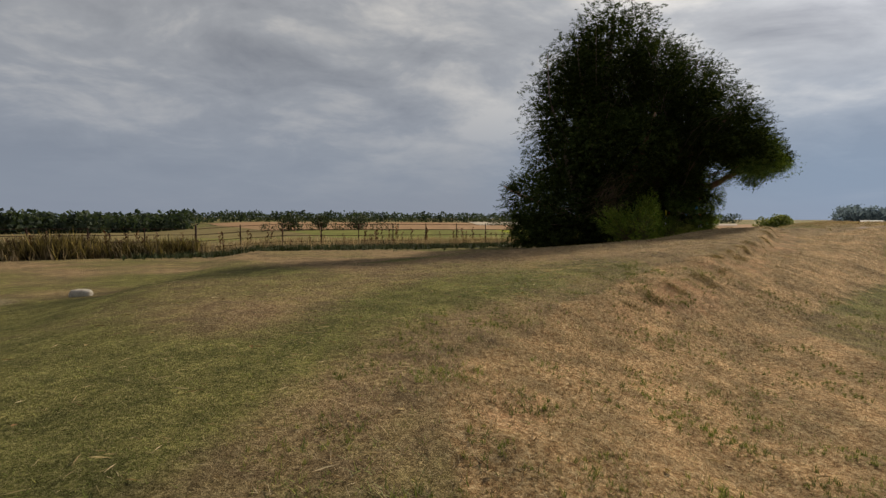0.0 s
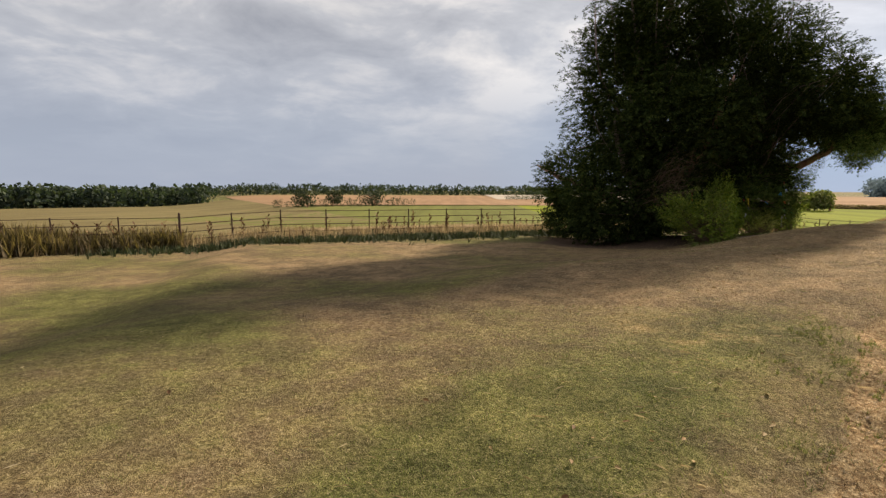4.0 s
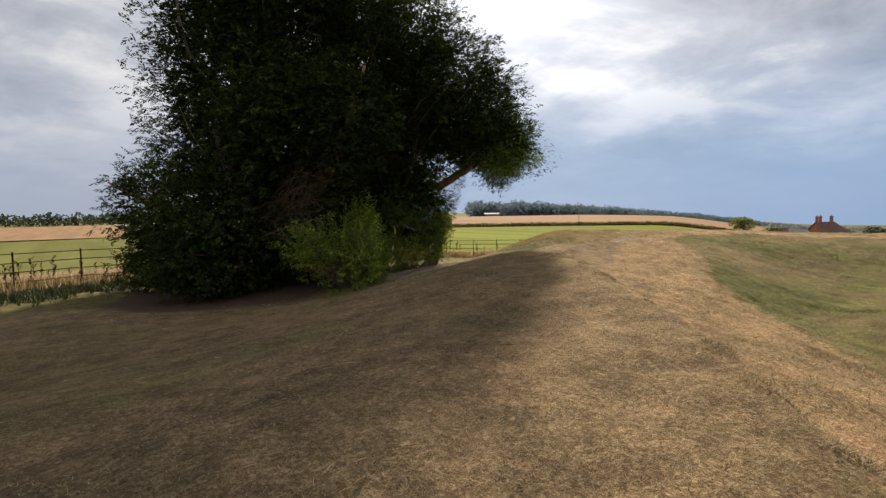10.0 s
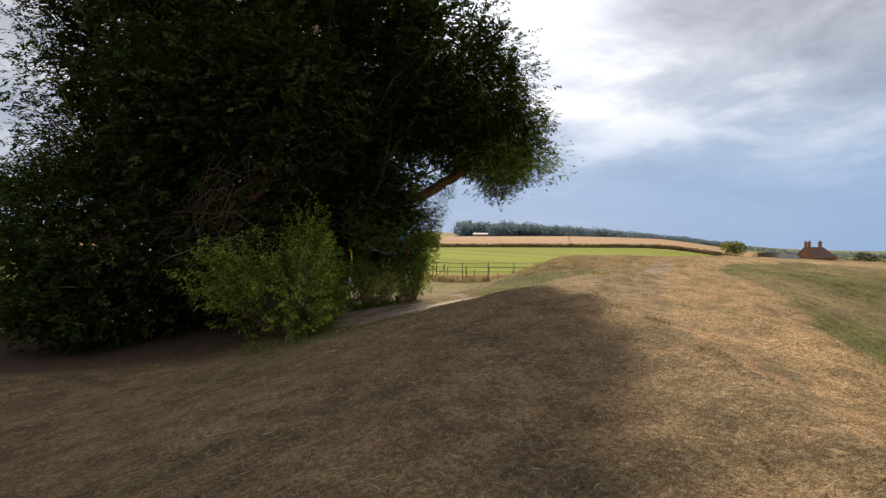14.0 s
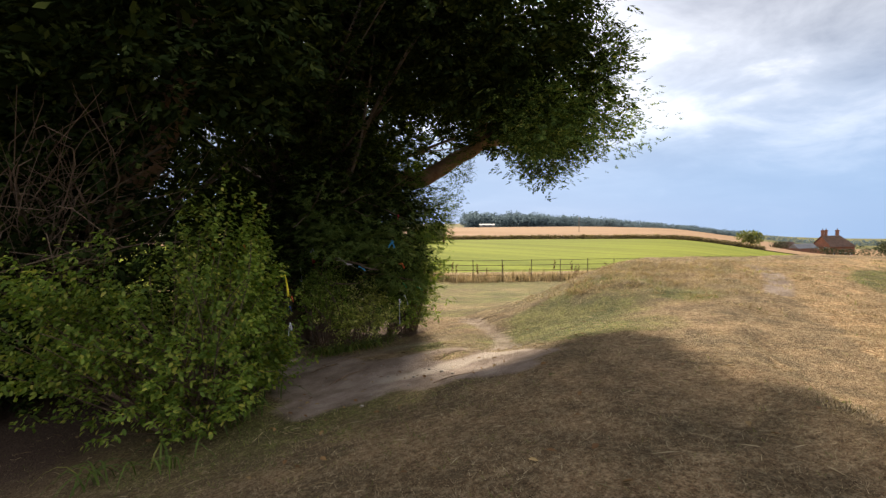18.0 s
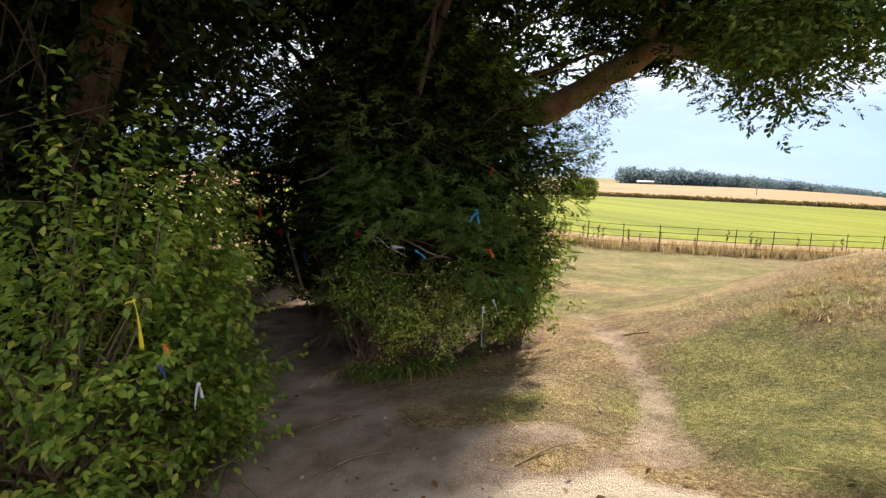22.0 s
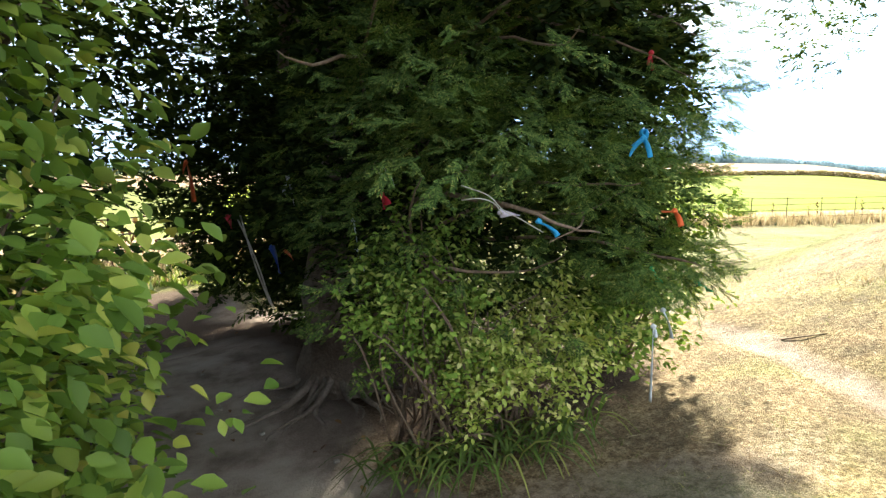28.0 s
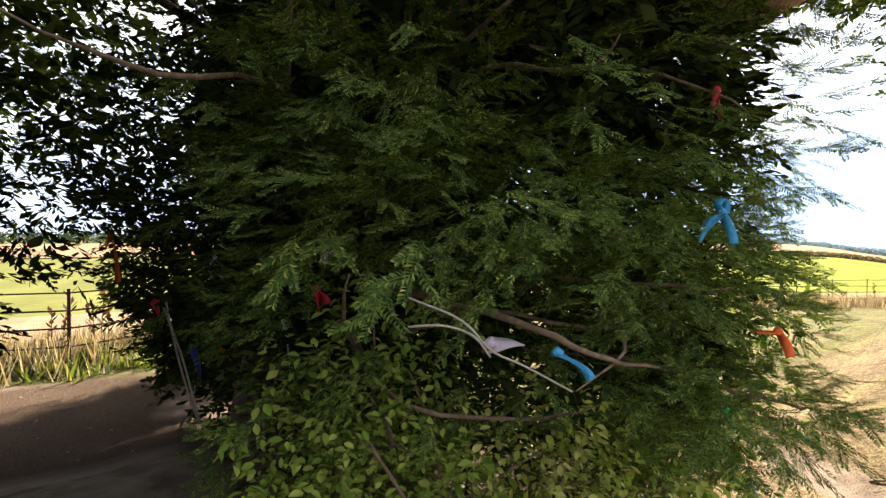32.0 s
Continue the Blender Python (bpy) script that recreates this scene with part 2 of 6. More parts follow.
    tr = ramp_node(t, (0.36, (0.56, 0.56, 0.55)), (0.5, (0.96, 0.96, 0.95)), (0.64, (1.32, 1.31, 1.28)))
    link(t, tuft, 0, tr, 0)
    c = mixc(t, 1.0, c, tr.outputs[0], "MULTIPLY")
    mr = ramp_node(t, (0.38, (0.70, 0.72, 0.72)), (0.62, (1.2, 1.18, 1.15)))
    link(t, mid, 0, mr, 0)
    c = mixc(t, 1.0, c, mr.outputs[0], "MULTIPLY")
    br = ramp_node(t, (0.36, (0.56, 0.58, 0.57)), (0.64, (0.84, 0.82, 0.79)))
    link(t, big, 0, br, 0)
    c = mixc(t, 1.0, c, br.outputs[0], "MULTIPLY")
    soil = ramp_node(t, (0.36, (0.19, 0.142, 0.112)), (0.5, (0.27, 0.208, 0.168)), (0.66, (0.36, 0.29, 0.24)))
    link(t, mid, 0, soil, 0)
    sg = ramp_node(t, (0.35, (0.7, 0.7, 0.7)), (0.7, (1.15, 1.15, 1.15)))
    link(t, grit, 0, sg, 0)
    soilc = mixc(t, 1.0, soil.outputs[0], sg.outputs[0], "MULTIPLY")
    # trodden chalk shows pale where the path turns
    addk = t.nodes.new("ShaderNodeMath"); addk.operation = "MULTIPLY_ADD"; addk.inputs[1].default_value = 0.7
    link(t, mid, 0, addk, 0); t.links.new(attribute(t, "chalk"), addk.inputs[2])
    kr = ramp_node(t, (0.7, (0, 0, 0)), (1.2, (1, 1, 1)))
    link(t, addk, 0, kr, 0)
    soilc = mixc(t, kr.outputs[0], soilc, (0.40, 0.335, 0.275))
    adds = t.nodes.new("ShaderNodeMath"); adds.operation = "MULTIPLY_ADD"; adds.inputs[1].default_value = 0.5
    link(t, fine, 0, adds, 0); t.links.new(attribute(t, "soil"), adds.inputs[2])
    sr = ramp_node(t, (0.6, (0, 0, 0)), (0.95, (1, 1, 1)))
    link(t, adds, 0, sr, 0)
    c = mixc(t, sr.outputs[0], c, soilc)
    # dark needle litter under the trees, also painted as shade before the fence
    addl = t.nodes.new("ShaderNodeMath"); addl.operation = "MULTIPLY_ADD"; addl.inputs[1].default_value = 0.5
    link(t, mid, 0, addl, 0); t.links.new(attribute(t, "litter_shade"), addl.inputs[2])
    lr = ramp_node(t, (0.6, (0, 0, 0)), (0.95, (1, 1, 1)))
    link(t, addl, 0, lr, 0)
    lc = ramp_node(t, (0.38, (0.045, 0.03, 0.022)), (0.62, (0.13, 0.09, 0.066)))
    link(t, tuft, 0, lc, 0)
    c = mixc(t, lr.outputs[0], c, lc.outputs[0])
    t.links.new(c, b.inputs["Base Color"])
    hh = t.nodes.new("ShaderNodeMath"); hh.operation = "ADD"
    link(t, fine, 0, hh, 0); link(t, tuft, 0, hh, 1)
    bump(t, b, hh.outputs[0], 0.85, 0.03)
    return m


M_TURF = make_turf()
M_STRAW = leafy("dry_grass", (0.0, (0.13, 0.09, 0.05)), (0.5, (0.28, 0.21, 0.125)), (1.0, (0.48, 0.40, 0.27)), through=0.4, rough=0.75, glow=(1.25, 1.18, 0.9))
M_BLADE = leafy("green_grass", (0.0, (0.06, 0.085, 0.018)), (0.6, (0.14, 0.165, 0.04)), (1.0, (0.28, 0.26, 0.085)), through=0.3, rough=0.6)
M_TUFT = leafy("coarse_green_grass", (0.0, (0.06, 0.078, 0.024)), (0.6, (0.12, 0.135, 0.045)), (1.0, (0.22, 0.21, 0.085)), through=0.3, rough=0.6)
M_DOCK = leafy("dead_dock", (0.0, (0.05, 0.022, 0.012)), (0.6, (0.11, 0.05, 0.028)), (1.0, (0.20, 0.12, 0.06)), through=0.1, rough=0.8)
M_WEED = leafy("fence_weeds", (0.0, (0.04, 0.035, 0.017)), (0.5, (0.115, 0.085, 0.045)), (1.0, (0.25, 0.19, 0.11)), through=0.25, rough=0.7)
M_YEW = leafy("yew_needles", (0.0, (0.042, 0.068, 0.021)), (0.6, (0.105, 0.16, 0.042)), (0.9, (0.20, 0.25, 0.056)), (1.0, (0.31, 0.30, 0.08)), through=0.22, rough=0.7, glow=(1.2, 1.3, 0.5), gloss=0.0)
# Same leaves as M_YEW; the crowns' own shade is put into this darker colour.
M_YEW_SHADED = leafy("shaded_yew_foliage", (0.0, (0.014, 0.022, 0.008)), (0.7, (0.036, 0.052, 0.016)), (1.0, (0.085, 0.10, 0.026)), through=0.16, rough=0.8, gloss=0.0)
M_SHRUB = leafy("shrub_leaves", (0.0, (0.088, 0.138, 0.026)), (0.5, (0.18, 0.25, 0.045)), (0.88, (0.28, 0.32, 0.06)), (1.0, (0.44, 0.39, 0.09)), through=0.44, rough=0.42)
M_SHRUB_PALE = leafy("pale_shrub_leaves", (0.0, (0.24, 0.29, 0.05)), (0.6, (0.40, 0.43, 0.10)), (1.0, (0.60, 0.54, 0.22)), through=0.35, rough=0.45)
M_SHRUB_LIGHT = leafy("light_shrub_leaves", (0.0, (0.11, 0.175, 0.03)), (0.6, (0.20, 0.27, 0.045)), (1.0, (0.33, 0.34, 0.085)), through=0.2, rough=0.8, glow=(1.0, 1.15, 0.4), gloss=0.0)
M_FAR_WOOD = leafy("far_wood_leaves", (0.0, (0.024, 0.036, 0.027)), (0.7, (0.04, 0.056, 0.038)), (1.0, (0.058, 0.072, 0.046)), through=0.25, rough=0.85)
# Blue-grey leaves: the haze of the distance is put into their colour.
M_FAR_HAZED = leafy("haze_tinted_wood_leaves", (0.0, (0.10, 0.135, 0.152)), (1.0, (0.12, 0.155, 0.172)), through=0.5, rough=0.95, glow=(1.0, 1.05, 1.1))
M_HEDGE = leafy("hedge_leaves", (0.0, (0.025, 0.036, 0.015)), (0.7, (0.045, 0.058, 0.022)), (1.0, (0.08, 0.085, 0.03)), through=0.06, rough=0.7)
M_BARK = noisy("yew_bark", (0.15, 0.08, 0.048), (0.38, 0.235, 0.145), 5, 0.85, 45, 0.8, 0.02)
M_TRUNK = noisy("old_yew_bark", (0.085, 0.058, 0.043), (0.21, 0.155, 0.115), 5, 0.9, 45, 0.9, 0.02)
M_ROOT = noisy("exposed_root", (0.12, 0.09, 0.07), (0.27, 0.21, 0.165), 8, 0.9, 60, 0.7, 0.01)
M_TWIG = noisy("twig_bark", (0.10, 0.065, 0.04), (0.22, 0.15, 0.10), 20, 0.85, 80, 0.4, 0.004)
M_IRON = noisy("rusty_iron", (0.035, 0.022, 0.018), (0.10, 0.05, 0.032), 6, 0.75, 50, 0.4, 0.003, metal=0.3)
M_STONE = noisy("pale_stone", (0.30, 0.27, 0.23), (0.52, 0.48, 0.42), 5, 0.9, 40, 0.7, 0.02, stain=(0.2, 0.19, 0.15))
M_PEBBLE = noisy("chalk_pebble", (0.20, 0.165, 0.13), (0.36, 0.32, 0.27), 9, 0.9, 70, 0.5, 0.01)
M_BRICK = noisy("red_brick", (0.24, 0.11, 0.07), (0.34, 0.165, 0.11), 1.2, 0.9, 9, 0.3, 0.02, stain=(0.22, 0.13, 0.10))
M_TILE = noisy("brown_roof_tile", (0.10, 0.06, 0.045), (0.18, 0.11, 0.08), 0.8, 0.9, 7, 0.3, 0.02)
M_SLATE = noisy("grey_roof", (0.20, 0.20, 0.21), (0.30, 0.30, 0.31), 0.8, 0.8, 8, 0.2, 0.01)
M_WHITE = noisy("white_paint", (0.68, 0.68, 0.66), (0.8, 0.8, 0.78), 3, 0.6, 30, 0.2, 0.004)
M_GLASS = noisy("dark_pane", (0.02, 0.025, 0.03), (0.04, 0.045, 0.05), 3, 0.15, 20, 0.05, 0.001)
M_WOOD = noisy("weathered_post", (0.16, 0.12, 0.09), (0.3, 0.24, 0.18), 6, 0.85, 50, 0.5, 0.006)


def field_mat(name, dark, light, scale, streak=0.0, turn=0.0):
    m, t, b = material(name, 1.0, gloss=0.02)
    co = t.nodes.new("ShaderNodeTexCoord").outputs["Object"]
    n1, n2 = noise_node(t, scale, 6, 0.65, co), noise_node(t, 1.7, 5, 0.7, co)
    r = ramp_node(t, (0.3, dark), (0.7, light))
    link(t, n1, 0, r, 0)
    rr = ramp_node(t, (0.3, (0.82, 0.82, 0.82)), (0.7, (1.12, 1.12, 1.12)))
    link(t, n2, 0, rr, 0)
    c = mixc(t, 1.0, r.outputs[0], rr.outputs[0], "MULTIPLY")
    if streak:
        mp = t.nodes.new("ShaderNodeMapping")
        mp.inputs["Rotation"].default_value = (0, 0, radians(turn)); mp.inputs["Scale"].default_value = (1, 0.03, 1)
        t.links.new(co, mp.inputs[0])
        n3 = noise_node(t, 0.35, 4, 0.6, mp.outputs[0])
        r3 = ramp_node(t, (0.4, (1 - streak,) * 3), (0.6, (1 + streak,) * 3))
        link(t, n3, 0, r3, 0)
        c = mixc(t, 1.0, c, r3.outputs[0], "MULTIPLY")
    t.links.new(c, b.inputs["Base Color"])
    return m


M_MEADOW = field_mat("green_crop", (0.118, 0.14, 0.012), (0.165, 0.18, 0.02), 0.03, 0.16, 30)
M_DULL = field_mat("dull_green_crop", (0.105, 0.11, 0.032), (0.145, 0.145, 0.046), 0.03, 0.12, 30)
M_STUBBLE = field_mat("orange_stubble", (0.22, 0.135, 0.078), (0.29, 0.19, 0.115), 0.02, 0.1, 60)
M_PALE = field_mat("pale_stubble", (0.31, 0.265, 0.215), (0.38, 0.335, 0.28), 0.02, 0.06, 20)
M_ROUGH = field_mat("rough_pasture", (0.115, 0.09, 0.045), (0.18, 0.15, 0.07), 0.04, 0.1, 0)

# ---------------------------------------------------------------- building blocks


def mesh_of(name, verts, faces, mat, smooth=False):
    me = bpy.data.meshes.new(name)
    verts = np.asarray(verts, dtype=np.float32).reshape(-1, 3)
    if isinstance(faces, np.ndarray):
        n, k = faces.shape
        me.vertices.add(len(verts)); me.vertices.foreach_set("co", verts.ravel())
        me.loops.add(n * k); me.loops.foreach_set("vertex_index", faces.astype(np.int32).ravel())
        me.polygons.add(n); me.polygons.foreach_set("loop_start", np.arange(0, n * k, k, dtype=np.int32))
        me.update(calc_edges=True)
    else:
        me.from_pydata(verts.tolist(), [], faces)
    if smooth:
        me.polygons.foreach_set("use_smooth", [True] * len(me.polygons))
    me.materials.append(mat)
    return me


def thing(name, label, category, at=(0, 0, 0), group="", kind=""):
    """An Empty at the base of a thing that has parts."""
    ob = new(name)
    ob.empty_display_size = 0.2
    ob.location = at
    return tagged(ob, label, category, group, kind)


def under(ob, parent):
    """Make ob, built in world coordinates, a part of parent."""
    ob.parent = parent
    p, base = parent, Vector((0, 0, 0))
    while p:
        base += p.location
        p = p.parent
    ob.location = -base + ob.location
    return ob


def part(name, me, parent, label=""):
    return tagged(under(new(name, me), parent), label)


def join(*pieces):
    """Vertices and faces of several pieces in one list."""
    vs, fs, n = [], [], 0
    for v, f in pieces:
        v = np.asarray(v, float).reshape(-1, 3)
        vs.append(v)
        fs += [tuple(i + n for i in g) for g in f]
        n += len(v)
    return np.concatenate(vs), fs


def tube(points, radii, seg=8, wob=0.0, seed=0, cap=True):
    """A bent, tapering round bar."""
    rng = np.random.default_rng(seed)
    pts = np.array(points, float)
    radii = np.broadcast_to(np.asarray(radii, float), (len(pts),))
    tan = np.gradient(pts, axis=0)
    tan /= np.linalg.norm(tan, axis=1)[:, None] + 1e-9
    up = np.array([0.0, 0.0, 1.0]) if abs(tan[0][2]) < 0.9 else np.array([1.0, 0, 0])
    vs = []
    for p, r, a in zip(pts, radii, tan):
        side = np.cross(a, up); side /= np.linalg.norm(side) + 1e-9
        top = np.cross(side, a)
        up = top
        ang = np.arange(seg) * 2 * np.pi / seg
        rr = r * (1 + wob * rng.uniform(-1, 1, seg))
        vs.append(p + (np.cos(ang) * rr)[:, None] * side + (np.sin(ang) * rr)[:, None] * top)
    n = len(pts)
    fs = [(i * seg + j, i * seg + (j + 1) % seg, (i + 1) * seg + (j + 1) % seg, (i + 1) * seg + j) for i in range(n - 1) for j in range(seg)]
    if cap:
        fs += [tuple(range(seg))[::-1], tuple(range((n - 1) * seg, n * seg))]
    return np.concatenate(vs), fs


def smooth_line(points, n=24):
    """A Catmull-Rom line through the points (any columns)."""
    p = np.array(points, float)
    p = np.concatenate([[2 * p[0] - p[1]], p, [2 * p[-1] - p[-2]]])
    out = []
    m = len(p) - 3
    for k in range(n):
        u = k / (n - 1) * m
        i = min(int(u), m - 1)
        f = u - i
        a, b, c, d = p[i:i + 4]
        out.append(0.5 * (2 * b + (c - a) * f + (2 * a - 5 * b + 4 * c - d) * f * f + (3 * b - a - 3 * c + d) * f ** 3))
    return np.array(out)


def box(x0, x1, y0, y1, z0, z1):
    v = [(x, y, z) for z in (z0, z1) for y in (y0, y1) for x in (x0, x1)]
    return np.array(v, float), [(0, 2, 3, 1), (4, 5, 7, 6), (0, 1, 5, 4), (2, 6, 7, 3), (0, 4, 6, 2), (1, 3, 7, 5)]


def rotations(rng, n, yaw=None, tilt=0.6, roll=3.14):
    """n turns as matrices: about z by yaw, tipped by up to tilt, rolled about the own axis (x)."""
    a = rng.uniform(-np.pi, np.pi, n) if yaw is None else yaw
    b = rng.uniform(-1, 1, n) * tilt if np.isscalar(tilt) else tilt
    c = rng.uniform(-1, 1, n) * roll
    ca, sa, cb, sb, cc, sc = np.cos(a), np.sin(a), np.cos(b), np.sin(b), np.cos(c), np.sin(c)
    z, o = np.zeros(n), np.ones(n)
    Rz = np.stack([ca, -sa, z, sa, ca, z, z, z, o], -1).reshape(n, 3, 3)
    Ry = np.stack([cb, z, sb, z, o, z, -sb, z, cb], -1).reshape(n, 3, 3)
    Rx = np.stack([o, z, z, z, cc, -sc, z, sc, cc], -1).reshape(n, 3, 3)
    return Rz @ Ry @ Rx


def scatter(name, template, places, turns, sizes, mat):
    """One mesh of many small leaves or blades, all from one template (vertices, faces of one length)."""
    tv, tf = np.asarray(template[0], float), np.asarray(template[1], int)
    n, k = len(places), len(tv)
    v = np.einsum("nij,kj->nki", turns, tv) * np.asarray(sizes).reshape(-1, 1, 1) + np.asarray(places)[:, None, :]
    f = (tf[None] + (np.arange(n) * k)[:, None, None]).reshape(-1, tf.shape[1])
    return mesh_of(name, v.reshape(-1, 3), f, mat)


# ---------------------------------------------------------------- the lie of the land
# crest of the ring bank: x, y, z, width of its inner side, width of its outer side
CREST = smooth_line([(-3.6, -8, 0.45, 4.5, 5.0), (-3.2, -2, 0.45, 4.5, 5.0), (-2.6, 2.4, 0.52, 5.0, 4.4), (-1.0, 6.0, 0.68, 5.2, 3.2), (2.0, 9.4, 0.84, 5.0, 3.2), (5.0, 12.0, 1.10, 4.8, 3.6), (8.0, 14.6, 1.22, 4.4, 4.0),
                     (11.0, 18.1, 1.36, 3.4, 5.0), (13.5, 19.6, 1.34, 2.08, 7.0), (16.1, 22.04, 1.5, 2.19, 9.0), (20.5, 23.2, 1.47, 3.3, 9.5), (28, 21.5, 1.2, 5, 11), (35, 15, 0.85, 6, 9), (38, 6, 0.8, 6, 9), (37, -6, 0.7, 6, 9)], 160)
CREST_T = np.gradient(CREST[:, :2], axis=0)
CREST_T /= np.linalg.norm(CREST_T, axis=1)[:, None]


def sstep(a, b, x):
    u = np.clip((x - a) / (b - a), 0, 1)
    return u * u * (3 - 2 * u)


def lump(x, y, scale, seed=0.0):
    """Cheap smooth unevenness, about -1 to 1."""
    s = seed * 7.3
    return (np.sin(x / scale * 1.7 + s + 1.3 * np.sin(y / scale * 0.9 + s)) + np.sin(y / scale * 1.9 - s + 1.1 * np.sin(x / scale * 1.2 + 2 * s)) + np.sin((x + y) / scale * 1.1 + 3 * s)) / 3


def land_base(x, y):
    dx, dy = x - 8.0, y - 15.0
    r = np.hypot(dx, dy)
    bear = np.degrees(np.arctan2(dx, dy))
    near = 0.3 - 0.011 * np.maximum(y - 8, 0) - 0.012 * np.maximum(x - 6, 0) * sstep(22, 30, y)
    far = -0.35 - 0.0067 * np.minimum(r, 800)
    far = far + 0.0035 * np.clip(r - 110, 0, 400) * sstep(28, 36, bear) * sstep(72, 64, bear)
    far = far - 0.045 * np.clip(r - 40, 0, 260) * sstep(57, 72, bear) * sstep(180, 120, bear)
    far = far - 0.027 * np.clip(r - 300, 0, 5000) * sstep(48, 72, bear) * sstep(180, 120, bear)
    far = far - 0.018 * np.clip(r - 40, 0, 300) * sstep(-19, -33, bear) * sstep(-160, -110, bear)
    k = sstep(24, 46, r)
    # the lawn falls away to the fence behind the mound
    fall = 0.62 * sstep(13, 26, r) * sstep(115, 55, r) * sstep(22, 36, bear) * sstep(110, 85, bear)
    return near * (1 - k) + far * k - fall


def bank_coords(x, y):
    """Signed distance from the bank's crest (outer side positive), crest height and the widths there."""
    sh = np.shape(x)
    p = np.stack([np.ravel(x), np.ravel(y)], -1).astype(float)
    res = []
    for chunk in np.array_split(p, max(1, len(p) // 8000)):
        d = chunk[:, None] - CREST[None, :, :2]
        w = 1 / ((d ** 2).sum(-1) + 0.35) ** 3
        w /= w.sum(1)[:, None]
        side = d[..., 0] * CREST_T[None, :, 1] - d[..., 1] * CREST_T[None, :, 0]
        res.append(np.c_[(w * side).sum(1), w @ CREST[:, 2:]])
    r = np.concatenate(res)
    return [r[:, k].reshape(sh) for k in range(4)]


SOIL_WAY = smooth_line([(10.5, 19.85), (10.25, 20.15), (9.7, 20.9), (9.45, 22.2), (9.3, 24.0), (8.7, 27.5), (8.0, 31.0)], 40)
SIDE_WAY = smooth_line([(11.3, 20.3), (12.1, 21.3), (12.7, 22.4), (13.3, 23.6), (14.4, 25.6)], 30)
MOUND_WAY = smooth_line([(15.6, 19.3), (16.8, 19.8), (17.7, 20.3), (18.7, 21.2)], 20)


GULLY = smooth_line([(9.9, 13.9), (10.9, 13.9), (12.2, 14.1), (13.6, 14.1), (14.8, 13.6), (15.4, 12.6)], 60)


def lip(x, y):
    """Distance of the worn lip from the bank's crest."""
    return np.interp(y, [6, 8.3, 9.15, 9.65, 10.4, 11.5, 12.2, 13, 13.5, 14.5, 15.5, 16.7], [2.1, 2.25, 2.0, 1.88, 1.72, 1.55, 1.32, 1.18, 1.08, 0.9, 0.8, 0.6]) + 0.08 * lump(x, y, 1.1, 15) + 0.05 * lump(x, y, 0.3, 16)


def near_line(x, y, line):
    p = np.stack([np.ravel(x), np.ravel(y)], -1).astype(float)
    out = np.full(len(p), 1e9)
    for q in line[:, :2]:
        out = np.minimum(out, ((p - q) ** 2).sum(1))
    return np.sqrt(out).reshape(np.shape(x))


def land(x, y, fine=True):
    """Height of the ground."""
    x, y = np.asarray(x, float), np.asarray(y, float)
    b = land_base(x, y)
    sd, zc, wl, wr = bank_coords(x, y)
    inner = np.minimum(sd, 0) / wl
    flat = sstep(3.5, -0.5, x) * sstep(2, 6, y)
    left = np.exp(-inner ** 2) * (1 - flat) + np.exp(-(inner / 1.1) ** 4) * flat
    right = 1 - sstep(0.5, 1.0, sd / (wr + 0.6)) * 0.55 - sstep(0.18, 0.8, sd / (wr + 0.6)) * 0.45
    prof = np.where(sd < 0, left, right)
    far = 1 - sstep(26, 48, np.hypot(x - 12, y - 12))
    z = b + np.maximum(zc - b, 0) * prof * np.where(np.hypot(x - 12, y - 12) > 48, 0, 1) * np.maximum(far, 0.0)
    # the hollow inside the ring, well below the lane
    start = 0.45 - 0.17 * sstep(9, 5, y)
    z = z - 0.45 * sstep(start, start + 1.5, sd / (wr + 0.6)) * np.maximum(far, 0.0) * sstep(15, 10, x)
    # worn edge along the bank's outer lip
    g = near_line(x, y, GULLY)
    z = z - (0.05 + 0.06 * lump(x, y, 0.5, 13)) * sstep(11.0, 13.0, x) * np.exp(-(g / 0.12) ** 2)
    edge = sd - lip(x, y)
    z = z + ((0.03 + 0.04 * sstep(9.0, 12.5, y)) * np.exp(-((edge + 0.15) / 0.3) ** 2) - (0.03 + 0.15 * sstep(9.0, 12.5, y)) * sstep(-0.02, 0.2, edge) * sstep(3.0, 0.6, edge)) * sstep(4, 7, y) * sstep(20, 16, y)
    # the ground rises to the trees' feet
    z = z + 0.4 * sstep(4.45, 1.67, np.hypot((x - 10.55) / 1.3, y - 23.77))
    # worn ways
    z = z - 0.07 * np.exp(-(near_line(x, y, SIDE_WAY) / 0.25) ** 2) - 0.05 * np.exp(-(near_line(x, y, SOIL_WAY) / 0.6) ** 2)
    z = z - 0.05 * np.exp(-(near_line(x, y, MOUND_WAY) / 0.3) ** 2)
    # the bank's steep inner foot above the lower ground by the old fence
    z = z - 0.24 * sstep(-4.1, -6.1, x + 0.25 * (y - 8.4) + 0.15 * lump(x, y, 1.6, 21)) * sstep(2, 6, y) * sstep(40, 30, y) * sstep(-40, -20, x)
    if fine:
        k = sstep(60, 30, np.hypot(x - 10, y - 14)) * sstep(30.0, 27.5, y) * sstep(-8.6, -7.2, x)
        z = z + k * (0.05 * lump(x, y, 2.1) + 0.022 * lump(x, y, 0.7, 1) + 0.012 * lump(x, y, 0.27, 2))
        rough = sstep(1.2, 2.0, sd) + sstep(12.5, 15, x) * sstep(-2.5, -0.5, sd)
        z = z + k * np.clip(rough, 0, 1) * (0.02 * lump(x, y, 0.5, 3) + 0.02 * lump(x, y, 0.2, 4))
    return z


